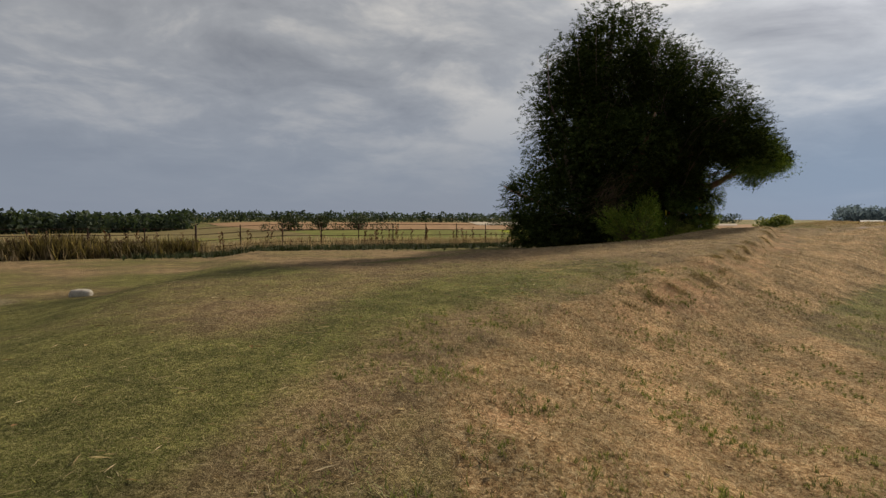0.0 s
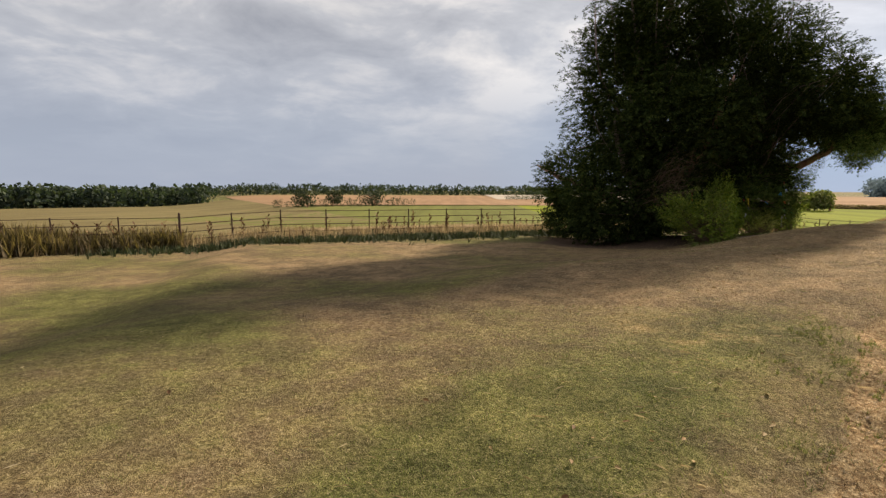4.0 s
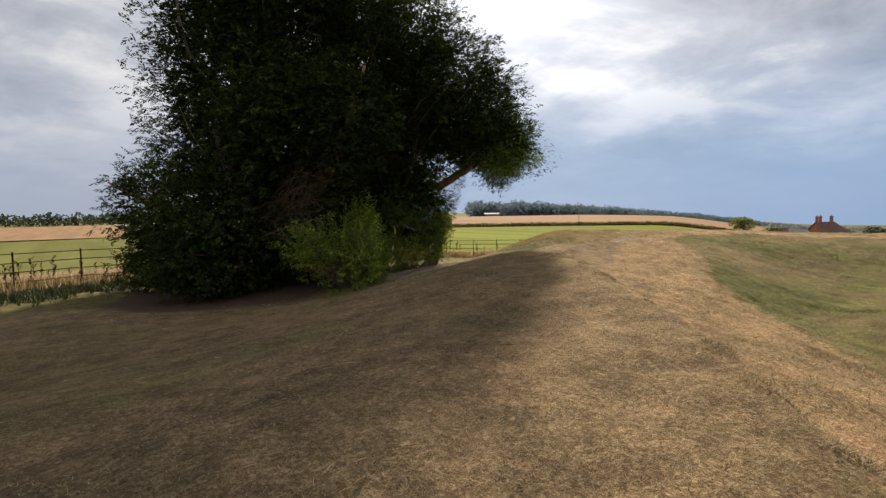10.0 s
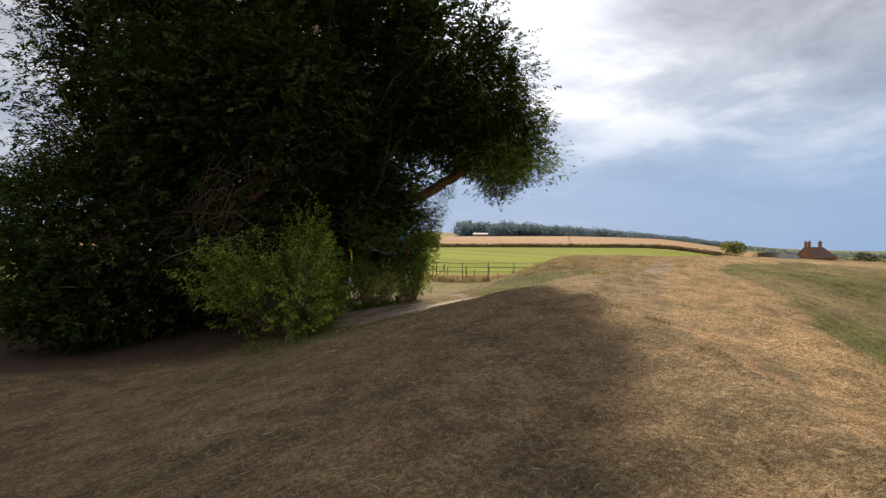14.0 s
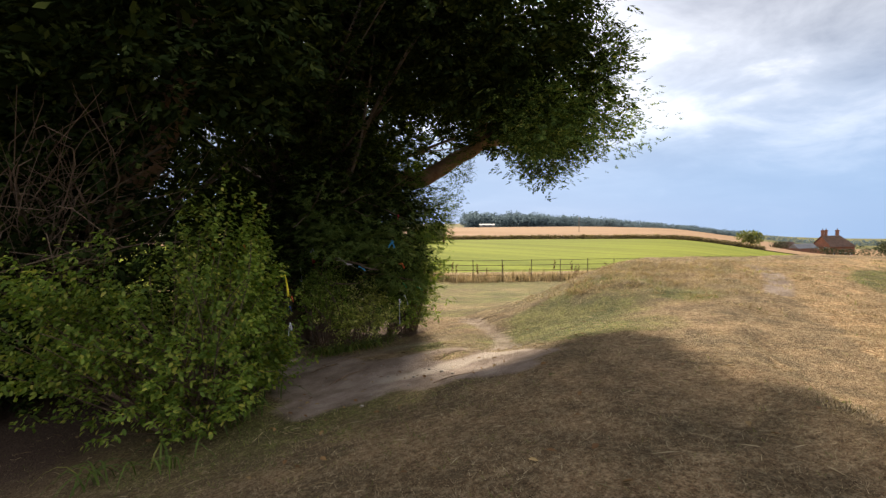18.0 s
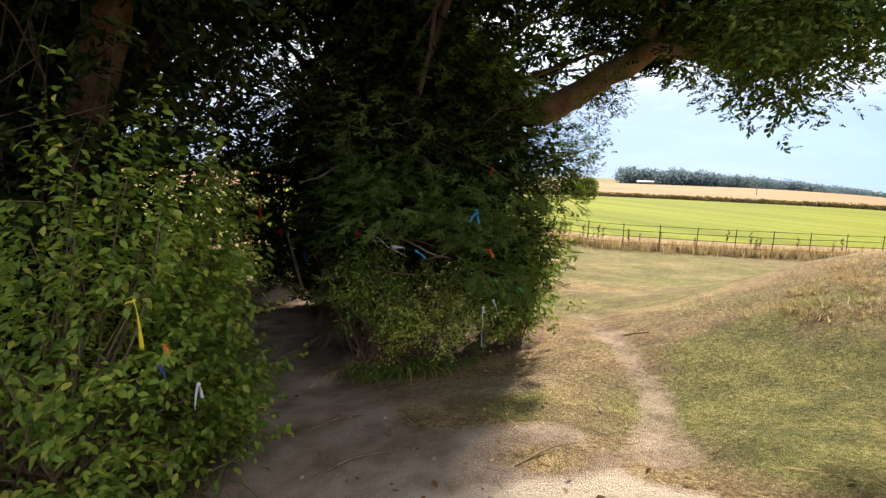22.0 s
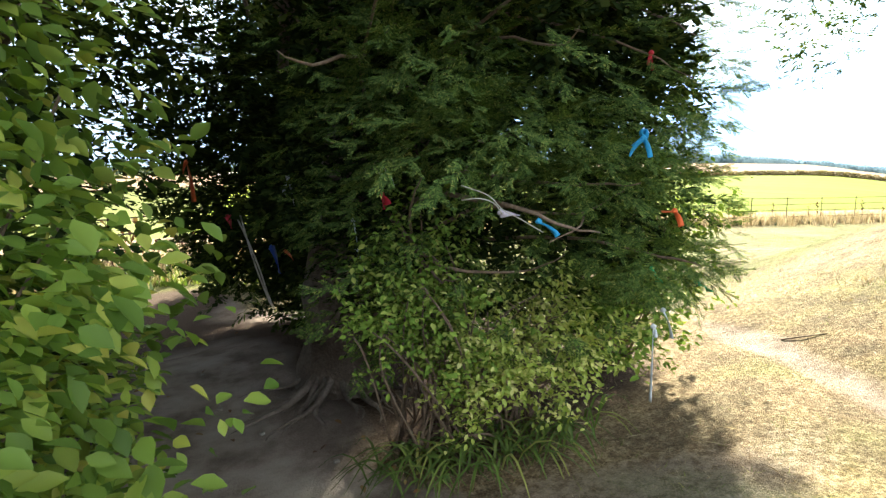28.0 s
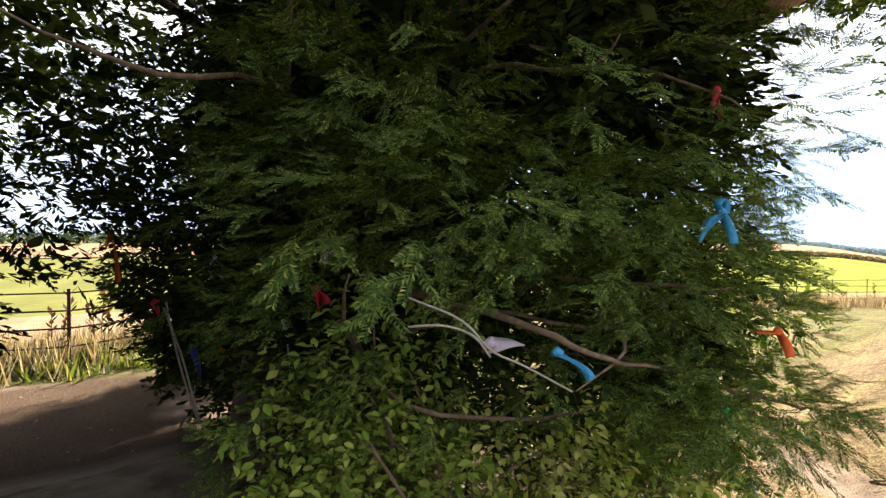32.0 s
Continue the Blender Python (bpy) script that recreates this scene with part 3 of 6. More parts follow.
def z_at(x, y):
    return float(land(np.array([x]), np.array([y]))[0])


def growth(x, y):
    """What grows where: shares of green, of dry straw and of bare soil."""
    sd, zc, wl, wr = bank_coords(x, y)
    soil = sstep(0.85, 0.45, near_line(x, y, SOIL_WAY) + 0.18 * lump(x, y, 0.5, 5) + 0.16 * lump(x, y, 0.2, 25))
    soil = np.maximum(soil, 0.62 * sstep(0.32, 0.05, near_line(x, y, SIDE_WAY) + 0.1 * lump(x, y, 0.4, 6)))
    soil = np.maximum(soil, 0.74 * sstep(0.36, 0.1, near_line(x, y, MOUND_WAY)))
    soil = np.maximum(soil, 0.8 * sstep(0.8, 0.3, np.hypot(x - 10.1, (y - 19.95) * 1.5) + 0.28 * lump(x, y, 0.4, 18) + 0.16 * lump(x, y, 0.17, 26)))
    soil = np.maximum(soil, 0.82 * sstep(1.05, 0.45, np.hypot((x - 9.95) / 1.2, (y - 20.7) * 1.2) + 0.35 * lump(x, y, 0.6, 17) + 0.2 * lump(x, y, 0.18, 27)))
    soil = np.maximum(soil, 0.5 * sstep(1.3, 0.5, np.hypot((x - 10.9), (y - 21.95) / 0.6) + 0.35 * lump(x, y, 0.4, 24)))
    soil = np.maximum(soil, 0.9 * sstep(4.2, 3.0, np.hypot((x - 7.6), (y - 25.8))))
    soil = np.maximum(soil, 0.48 * sstep(1.7, 0.9, np.hypot((x + 9.6) * 0.6, y - 9.4)))
    soil = np.maximum(soil, 0.9 * sstep(1.9, 1.2, np.hypot(x - 8.3, (y - 29.0) * 0.8) + 0.25 * lump(x, y, 0.5, 28)))
    soil = soil * (1 - 0.85 * sstep(30.2, 30.9, y) * sstep(3, 5, x))
    dry = sstep(1.35, 1.85, sd + 0.25 * lump(x, y, 0.8, 11) - 0.35 * sstep(8.5, 6, y) - 0.5 * sstep(4.2, 2.0, y)) * sstep(4.4, 2.9, sd - 2.6 * sstep(8, 4, y)) * (1 - 0.35 * sstep(3.2, 4.0, sd) * (0.6 + 0.8 * lump(x, y, 0.7, 19)))
    dry = np.maximum(dry, 1.0 * np.exp(-((sd - 0.15 - lip(x, y)) / 0.2) ** 2) * sstep(4, 7, y) * sstep(20, 16, y))
    dry = np.maximum(dry, 0.3 * sstep(11, 14, x) * sstep(-2.6, -0.8, sd) * sstep(3, 1, sd) * sstep(16, 18, y))
    dry = np.maximum(dry, (0.22 + 0.2 * lump(x, y, 1.3, 12)) * sstep(-4, 0.5, sd) * sstep(3, 1, sd) * sstep(6, 9, y))
    green = 0.15 + 0.16 * lump(x, y, 1.8, 7) + 0.12 * lump(x, y, 0.8, 8)
    green = green + 0.12 * sstep(1.6, 0.8, sd) * sstep(7, 3, y) + 0.2 * sstep(2.6, 3.3, sd) + 0.08 * sstep(-4, -8, x) + 0.2 * sstep(1.3, 0.0, np.abs(sd - 0.6)) * sstep(10, 6, y)
    green = green + 0.2 * sstep(24, 26, y) + 0.55 * np.exp(-((x - 12.7) / 1.2) ** 2 - ((y - 20.8) / 0.9) ** 2) + 0.35 * np.exp(-(near_line(x, y, GULLY) / 0.4) ** 2)
    green = green + 0.35 * sstep(0.0, 0.5, lump(x, y, 0.6, 41)) * sstep(10.3, 11.0, x) * sstep(15.5, 14, x) * sstep(18, 19, y) * sstep(23.5, 22, y)
    green = green + 0.17 * sstep(-2.2, -4.2, sd) * sstep(17, 13, y) + 0.2 * sstep(1.5, 0.5, sd) * sstep(11, 6, y)
    green = green - 0.22 * sstep(9.5, 12, y) * sstep(20.5, 18.5, y) * sstep(-3.8, -1.8, sd) * sstep(2.2, 1.2, sd)
    return np.clip(green, 0, 1), np.clip(dry, 0, 1), np.clip(soil, 0, 1)


def clay_share(x, y):
    """Bare clay, worn open in patches along the bank's lip."""
    sd = bank_coords(x, y)[0]
    worn = np.exp(-((sd - 0.3 - lip(x, y)) / 0.5) ** 2) * sstep(4, 7, y) * sstep(19, 16, y)
    return np.clip(worn * (0.5 + 0.22 * lump(x, y, 0.9, 31) + 0.28 * lump(x, y, 0.33, 33)) + 0.45 * sstep(0.3, 0.8, lump(x, y, 0.7, 32)) * sstep(1.4, 2.0, sd) * sstep(3.6, 2.6, sd) * sstep(9, 6, y), 0, 1)


CHALK_LINE = smooth_line([(9.9, 20.5), (10.35, 20.3), (10.85, 20.02), (11.1, 19.75)], 24)


def chalk_share(x, y):
    """Pale chalk laid bare on the trodden turn of the path."""
    d = near_line(x, y, CHALK_LINE) + 0.12 * lump(x, y, 0.3, 71)
    side = near_line(x, y, SIDE_WAY) + 0.1 * lump(x, y, 0.3, 72)
    inside = sstep(0.75, 0.3, near_line(x, y, SOIL_WAY) + 0.15 * lump(x, y, 0.35, 73)) * sstep(21.2, 22.0, y) * sstep(27.5, 25.5, y)
    return np.clip(0.75 * sstep(0.34, 0.05, d) + 0.2 * sstep(0.3, 0.05, side) + 0.5 * inside, 0, 1)


def litter_shade_share(x, y):
    """Fallen needles lie thick round the trunks; shade is painted before the fence."""
    r = np.minimum(np.hypot(x - 7.2, (y - 25.2)) / 4.5, np.hypot(x - 10.5, y - 24.6) / 2.4)
    # no canopy shades this soil, so the shade is put into its colour
    r = np.minimum(r, np.hypot(x - 8.3, y - 29.2) / 2.0 + 0.1)
    way = sstep(1.0, 0.5, near_line(x, y, SOIL_WAY) + 0.15 * lump(x, y, 0.5, 52)) * sstep(27.0, 25.5, y)
    return 0.95 * sstep(1.1, 0.6, r + 0.12 * lump(x, y, 0.7, 51)) * (1 - 0.92 * way)


def graded(a, b, step, reach, ratio):
    mid = list(np.arange(a, b + 1e-6, step))
    s, lo, hi = step, [], []
    u, v = a, b
    while v < reach:
        s *= ratio
        u -= s; v += s
        lo.append(u); hi.append(v)
    return np.array(lo[::-1] + mid + hi)


def make_ground():
    xs, ys = graded(-9, 21, 0.12, 4200, 1.17), graded(-1.5, 27, 0.12, 4200, 1.17)
    X, Y = np.meshgrid(xs, ys)
    Z = land(X, Y)
    nx, ny = len(xs), len(ys)
    i = np.arange(ny - 1)[:, None] * nx + np.arange(nx - 1)[None]
    f = np.stack([i, i + 1, i + nx + 1, i + nx], -1).reshape(-1, 4)
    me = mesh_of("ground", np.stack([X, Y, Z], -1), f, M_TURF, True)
    for key, val in zip(("green", "dry", "soil", "clay", "litter_shade", "chalk"), (*growth(X, Y), clay_share(X, Y), litter_shade_share(X, Y), chalk_share(X, Y))):
        me.attributes.new(key, "FLOAT", "POINT").data.foreach_set("value", val.astype(np.float32).ravel())
    tagged(new("ground", me), "dry mown turf bank with worn soil paths", "ground", kind="structure")


make_ground()


def field(label, mat, b0, b1, r0, r1, lift, category="field", n=40):
    """A field as a draped sheet between two bearings and two distances from the bank."""
    bs = np.radians(np.linspace(b0, b1, n))
    u = np.linspace(0, 1, 24)[:, None]
    ra = np.asarray(r0(np.degrees(bs)) if callable(r0) else np.full(n, r0))
    rb = np.asarray(r1(np.degrees(bs)) if callable(r1) else np.full(n, r1))
    R = ra * (rb / ra) ** u
    X, Y = 8 + R * np.sin(bs), 15 + R * np.cos(bs)
    Z = land(X, Y, False) + np.minimum(lift, 0.03 + 0.002 * np.maximum(R - 30, 0))
    i = np.arange(23)[:, None] * n + np.arange(n - 1)[None]
    f = np.stack([i, i + n, i + n + 1, i + 1], -1).reshape(-1, 4)
    tagged(new("field", mesh_of("field", np.stack([X, Y, Z], -1), f, mat, True)), label, category, kind="structure")


FENCE_LINE = [(-34.0, 12.0), (-20.0, 19.5), (-11.0, 24.5), (2.9, 31.0), (8.0, 31.6), (23.6, 41.6), (31.0, 37.3), (44.0, 33.9), (66.0, 28.5)]


def beyond_fence(bear):
    """Distance from the bank's middle to just beyond the fence, along a bearing."""
    out = []
    for b in np.atleast_1d(bear):
        d = np.array([np.sin(np.radians(b)), np.cos(np.radians(b))])
        best = 60.0
        for (x0, y0), (x1, y1) in zip(FENCE_LINE, FENCE_LINE[1:]):
            e = np.array([x1 - x0, y1 - y0]); q = np.array([x0 - 8.0, y0 - 15.0])
            den = d[0] * e[1] - d[1] * e[0]
            if abs(den) > 1e-9:
                r = (q[0] * e[1] - q[1] * e[0]) / den
                k = (q[0] * d[1] - q[1] * d[0]) / den
                if r > 0 and 0 <= k <= 1:
                    best = min(best, r)
        out.append(best + 2.2)
    return np.array(out)


M_MARGIN = field_mat("dry_margin", (0.18, 0.125, 0.075), (0.29, 0.21, 0.14), 0.25, 0.12, 10)
field("dry grass margin beyond the iron fence", M_MARGIN, -42, 80, lambda b: beyond_fence(b) - 2.0, lambda b: beyond_fence(b) + 5.0, 0.08, n=90)
field("dull green crop field beyond the iron fence", M_DULL, -42, 3, lambda b: beyond_fence(b) + 5.0, lambda b: 96 + 0.3 * b, 0.10)
field("bright green crop field beyond the iron fence", M_MEADOW, 3, 74, lambda b: beyond_fence(b) + 5.0, lambda b: np.where(b < 25, 96 + 0.3 * b, 108), 0.10)
field("orange-brown harvested field", M_STUBBLE, -24, 12, 98, 520, 0.3)
field("pale stubble field beside the hedge", M_PALE, 3.0, 30, lambda b: 175 + 4 * b, 640, 0.9)
field("orange-brown stubble field under the wood", M_STUBBLE, 24, 80, 113, 520, 0.3)
field("rough yellowing pasture", M_ROUGH, -75, -23, lambda b: beyond_fence(b) + 6, 300, 0.3)

# ---------------------------------------------------------------- foliage templates
# a leaf folded a little along its midrib, broadest past the middle
OVAL = (np.array([(0, 0, 0), (0.35, 0, -0.03), (0.7, 0, -0.05), (1, 0, -0.09), (0.1, 0.08, 0.03), (0.33, 0.24, 0.09), (0.6, 0.26, 0.08), (0.84, 0.13, 0.0), (0.1, -0.08, 0.03), (0.33, -0.24, 0.09), (0.6, -0.26, 0.08), (0.84, -0.13, 0.0)]),
        np.array([(0, 1, 5, 4), (1, 2, 6, 5), (2, 3, 7, 6), (0, 8, 9, 1), (1, 9, 10, 2), (2, 10, 11, 3)]))


def needle_spray(rng, pairs=18, branches=3):
    """A flat yew twig: a stalk with two rows of needles, and side twigs alike."""
    vs, fs = [], []

    def row(origin, angle, length, n, size):
        d = np.array([math.cos(angle), math.sin(angle), 0.0]); s = np.array([-d[1], d[0], 0.0]); up = np.array([0, 0, 1.0])
        k = len(vs)
        w = 0.006
        vs.extend([origin - s * w, origin + s * w, origin + d * length + s * w * 0.4, origin + d * length - s * w * 0.4])
        fs.extend([(k, k + 1, k + 2), (k, k + 2, k + 3)])
        for i in range(n):
            u = (i + 0.6) / n
            for sign in (1, -1):
                q = origin + d * length * u
                along = d * math.cos(0.95 - 0.3 * u) + s * sign * math.sin(0.95 - 0.3 * u) + up * rng.uniform(-0.25, 0.1)
                ln = size * (1.0 - 0.35 * u) * rng.uniform(0.8, 1.1)
                c = np.cross(along, up); c /= np.linalg.norm(c) + 1e-9
                k = len(vs)
                vs.extend([q - c * 0.02, q + along * ln * 0.5 + c * 0.026, q + along * ln])
                fs.append((k, k + 1, k + 2))

    row(np.zeros(3), 0.0, 1.0, pairs, 0.17)
    for b in range(branches):
        sign = 1 if b % 2 else -1
        row(np.array([0.15 + 0.22 * b, 0, 0]), sign * rng.uniform(0.5, 0.85), rng.uniform(0.4, 0.62), 10, 0.15)
    return np.array(vs), np.array(fs)


def clump_spray(rng, n=16, fine=False):
    """A flat, tapering frond for foliage that is seen from some metres off; the fine one for the crown's outside."""
    vs, fs = [], []
    for i in range(n):
        u = i / (n - 1)
        sign = 1 if i % 2 else -1
        a = sign * rng.uniform(0.55, 1.25) * (1 - 0.75 * u)
        q = np.array([0.62 * u, 0, rng.uniform(-0.06, 0.06)])
        d = np.array([math.cos(a), math.sin(a), rng.uniform(-0.35, 0.2)])
        s = np.array([-d[1], d[0], rng.uniform(-0.6, 0.6)])
        ln, w = (rng.uniform(0.2, 0.36) * (1.15 - 0.55 * u), rng.uniform(0.038, 0.056)) if fine else (rng.uniform(0.2, 0.34), rng.uniform(0.06, 0.09))
        k = len(vs)
        vs += [q - s * w * 0.5, q + d * ln * 0.6 - s * w, q + d * ln, q + d * ln * 0.55 + s * w]
        fs.append((k, k + 1, k + 2, k + 3))
    return np.array(vs), np.array(fs)


def blade_tuft(rng, n=5, lean=0.6, width=0.06, rise=1.0):
    vs, fs = [], []
    for i in range(n):
        a = rng.uniform(0, 6.283)
        o = np.array([rng.uniform(-0.3, 0.3), rng.uniform(-0.3, 0.3), -0.05])
        d = np.array([math.cos(a) * rng.uniform(0.2, lean), math.sin(a) * rng.uniform(0.2, lean), rng.uniform(0.5, 1.0) * rise])
        s = np.array([-math.sin(a), math.cos(a), 0]) * width
        k = len(vs)
        vs += [o - s, o + s, o + d]
        fs.append((k, k + 1, k + 2))
    return np.array(vs), np.array(fs)


def lobes_fill(rng, lobes, n, inner=0.5, bumpy=0.16):
    """Places and outward directions in a union of ellipsoids (x, y, z, rx, ry, rz), most of them near the outside."""
    L = np.array(lobes, float)
    wt = (L[:, 3] * L[:, 4] + L[:, 4] * L[:, 5] + L[:, 3] * L[:, 5])
    pick = rng.choice(len(L), n, p=wt / wt.sum())
    d = rng.normal(size=(n, 3)); d /= np.linalg.norm(d, axis=1)[:, None]
    lum = 1 + bumpy * (lump(d[:, 0] * 4 + pick, d[:, 1] * 4 + d[:, 2] * 3, 0.9, 3) + 0.6 * lump(d[:, 0] * 9, d[:, 2] * 9 + d[:, 1] * 7, 0.9, 5))
    r = (inner + (1 - inner) * rng.uniform(0, 1, n) ** 0.55) * lum
    p = L[pick, :3] + d * L[pick, 3:] * r[:, None]
    out = d / L[pick, 3:]; out /= np.linalg.norm(out, axis=1)[:, None]
    return p, out


def yaw_of(out, rng, spread=0.8):
    return np.arctan2(out[:, 1], out[:, 0]) + rng.normal(0, spread, len(out))


# ---------------------------------------------------------------- the yews
def carve(p):
    """Keep the worn way under the trees and the camera's own way free of foliage."""
    clear = (near_line(p[:, 0], p[:, 1], SOIL_WAY[14:]) < 0.5) & (p[:, 2] < 1.75) & (p[:, 1] < 27.2)
    front = (np.hypot(p[:, 0] - 9.5, p[:, 1] - 20.2) < 1.75) & (p[:, 2] < 3.4)
    ground = p[:, 2] < land(p[:, 0], p[:, 1], False) + 0.1
    # the old inner boughs over the passage are half bare
    airy = (p[:, 0] > 7.3) & (p[:, 0] < 9.9) & (p[:, 1] > 22.2) & (p[:, 2] > 1.9) & (p[:, 2] < 4.8)
    airy &= np.mod(np.sin(p @ np.array([12.9898, 78.233, 37.719])) * 43758.5453, 1.0) > 0.5
    lace = (p[:, 0] < 7.0) & (p[:, 2] > 5.2) & (np.mod(np.sin(p @ np.array([39.35, 11.135, 83.155])) * 24634.63, 1.0) > 0.68)
    return ~(clear | front | ground | airy | lace)


def crown(name, parent, lobes, n, size, mat, seed, inner=0.5, kinds=5, label="", bumpy=0.16, fine=10):
    """Sprays that fill a union of lobes: broad ones in the heart, feathery ones towards the outside."""
    rng = np.random.default_rng(seed)
    p, out = lobes_fill(rng, lobes, n, inner, bumpy)
    keep = carve(p)
    p, out = p[keep], out[keep]
    L = np.array(lobes, float)
    depth = np.full(len(p), 9.0)
    for q in L:
        depth = np.minimum(depth, np.linalg.norm((p - q[:3]) / q[3:], axis=1))
    heart = depth < 0.74
    which = np.where(heart, rng.integers(0, 2, len(p)), 2 + rng.integers(0, kinds, len(p)))
    vs, fs, k = [], [], 0
    for c in range(kinds + 2):
        tv, tf = clump_spray(rng, 7) if c < 2 else clump_spray(rng, fine, True)
        sel = which == c
        m = int(sel.sum())
        R = rotations(rng, m, yaw_of(out[sel], rng), rng.normal(0.1, 0.4, m) - 0.25 * out[sel][:, 2], 0.8)
        sc = rng.uniform(size * 0.6, size * 1.3, m) * (1.2 if c < 2 else 1.0)
        v = np.einsum("nij,kj->nki", R, tv) * sc[:, None, None] + p[sel][:, None, :]
        fs.append((tf[None] + (np.arange(m) * len(tv))[:, None, None]).reshape(-1, tf.shape[1]) + k)
        vs.append(v.reshape(-1, 3)); k += m * len(tv)
    return part(name, mesh_of(name, np.concatenate(vs), np.concatenate(fs), mat), parent, label)


def needles(name, parent, lobes, n, size, seed, inner=0.7, test=None):
    rng = np.random.default_rng(seed)
    p, out = lobes_fill(rng, lobes, n, inner, 0.12)
    keep = carve(p)
    if test is not None:
        keep &= test(p)
    p, out = p[keep], out[keep]
    which = rng.integers(0, 4, len(p))
    vs, fs, k = [], [], 0
    for c in range(4):
        tv, tf = needle_spray(rng)
        sel = which == c
        m = int(sel.sum())
        R = rotations(rng, m, yaw_of(out[sel], rng, 0.6), rng.normal(0.22, 0.3, m) - 0.25 * out[sel][:, 2], 0.7)
        v = np.einsum("nij,kj->nki", R, tv) * rng.uniform(size * 0.7, size * 1.3, m)[:, None, None] + p[sel][:, None, :]
        fs.append((tf[None] + (np.arange(m) * len(tv))[:, None, None]).reshape(-1, tf.shape[1]) + k)
        vs.append(v.reshape(-1, 3)); k += m * len(tv)
    return part(name, mesh_of(name, np.concatenate(vs), np.concatenate(fs), M_YEW), parent)


def limb(parent, pts, radii, seed, name="limb", mat=None, n=18, wob=0.07, label=""):
    line = smooth_line([(*q, r) for q, r in zip(pts, radii)], n)
    rng = np.random.default_rng(seed)
    line[1:-1, :3] += rng.normal(0, 0.02, (n - 2, 3)) * (line[1:-1, 3:] / 0.1).clip(0.2, 1)
    v, f = tube(line[:, :3], line[:, 3], 10, wob, seed)
    return part(name, mesh_of(name, v, f, mat or M_BARK, True), parent, label)


def twigs(parent, lobes, n, seed, heart, rad=0.012, name="branch", mat=None):
    """Bare inner branches that run from the heart of the tree out into its lobes, joined as one part."""
    rng = np.random.default_rng(seed)
    p, out = lobes_fill(rng, lobes, n, 0.85)
    p = p[carve(p)]
    p = p[~((p[:, 0] > 11.0) & (p[:, 2] < 5.3) & (p[:, 1] < 23.2))]
    vs = []
    for q in p:
        h = np.array(heart) + rng.normal(0, 0.25, 3) + np.array([0, 0, 1]) * rng.uniform(0, 0.45) * (q[2] - heart[2])
        mid = (h + q) / 2 + np.array([0, 0, rng.uniform(-0.05, 0.35)]) * np.linalg.norm(q - h) * 0.3 + rng.normal(0, 0.12 + 0.05 * np.linalg.norm(q - h), 3)
        line = smooth_line([h, mid, q], 7)
        k = rng.uniform(0.7, 1.8) * rad * (0.6 + 0.3 * np.linalg.norm(q - h))
        vs.append(tube(line, np.linspace(k, k * 0.2, 7), 5, 0, 0, False))
    v, f = join(*vs)
    return tagged(part(name, mesh_of(name, v, f, mat or M_TRUNK, True), parent, "bare brown inner branches"), kind="stuff")


def roots(parent, cx, cy, rad, n, seed, reach=1.0, a0=0.0, a1=6.283):
    """Thin roots that fan out over the trodden soil and fork towards their ends."""
    rng = np.random.default_rng(seed)
    for i in range(n):
        a = a0 + (i + 0.5) / n * (a1 - a0) + rng.uniform(-0.15, 0.15)
        ln = rng.uniform(0.5, 1.2) * reach
        thick = rng.uniform(0.012, 0.028)
        wave, shift = rng.uniform(0.05, 0.16), rng.uniform(0, 6)
        pieces = []
        for fork in (0.0, rng.choice([-0.35, 0.35])):
            pts = []
            for u in np.linspace(0.0 if fork == 0 else 0.4, 1, 13):
                r = rad * 0.7 + ln * u
                b = a + wave * math.sin(5 * u + shift) + fork * max(u - 0.4, 0)
                x, y = cx + r * math.cos(b), cy + r * math.sin(b)
                pts.append((x, y, z_at(x, y) + 0.12 * (1 - min(1.0, u * 2.2)) ** 2 + thick * (0.3 - 0.9 * u)))
            pieces.append(tube(pts, np.linspace(1.25, 0.35, 13) * thick * (1 if fork == 0 else 0.5), 7, 0.15, i))
        part("root", mesh_of("root", *join(*pieces), M_ROOT, True), parent)


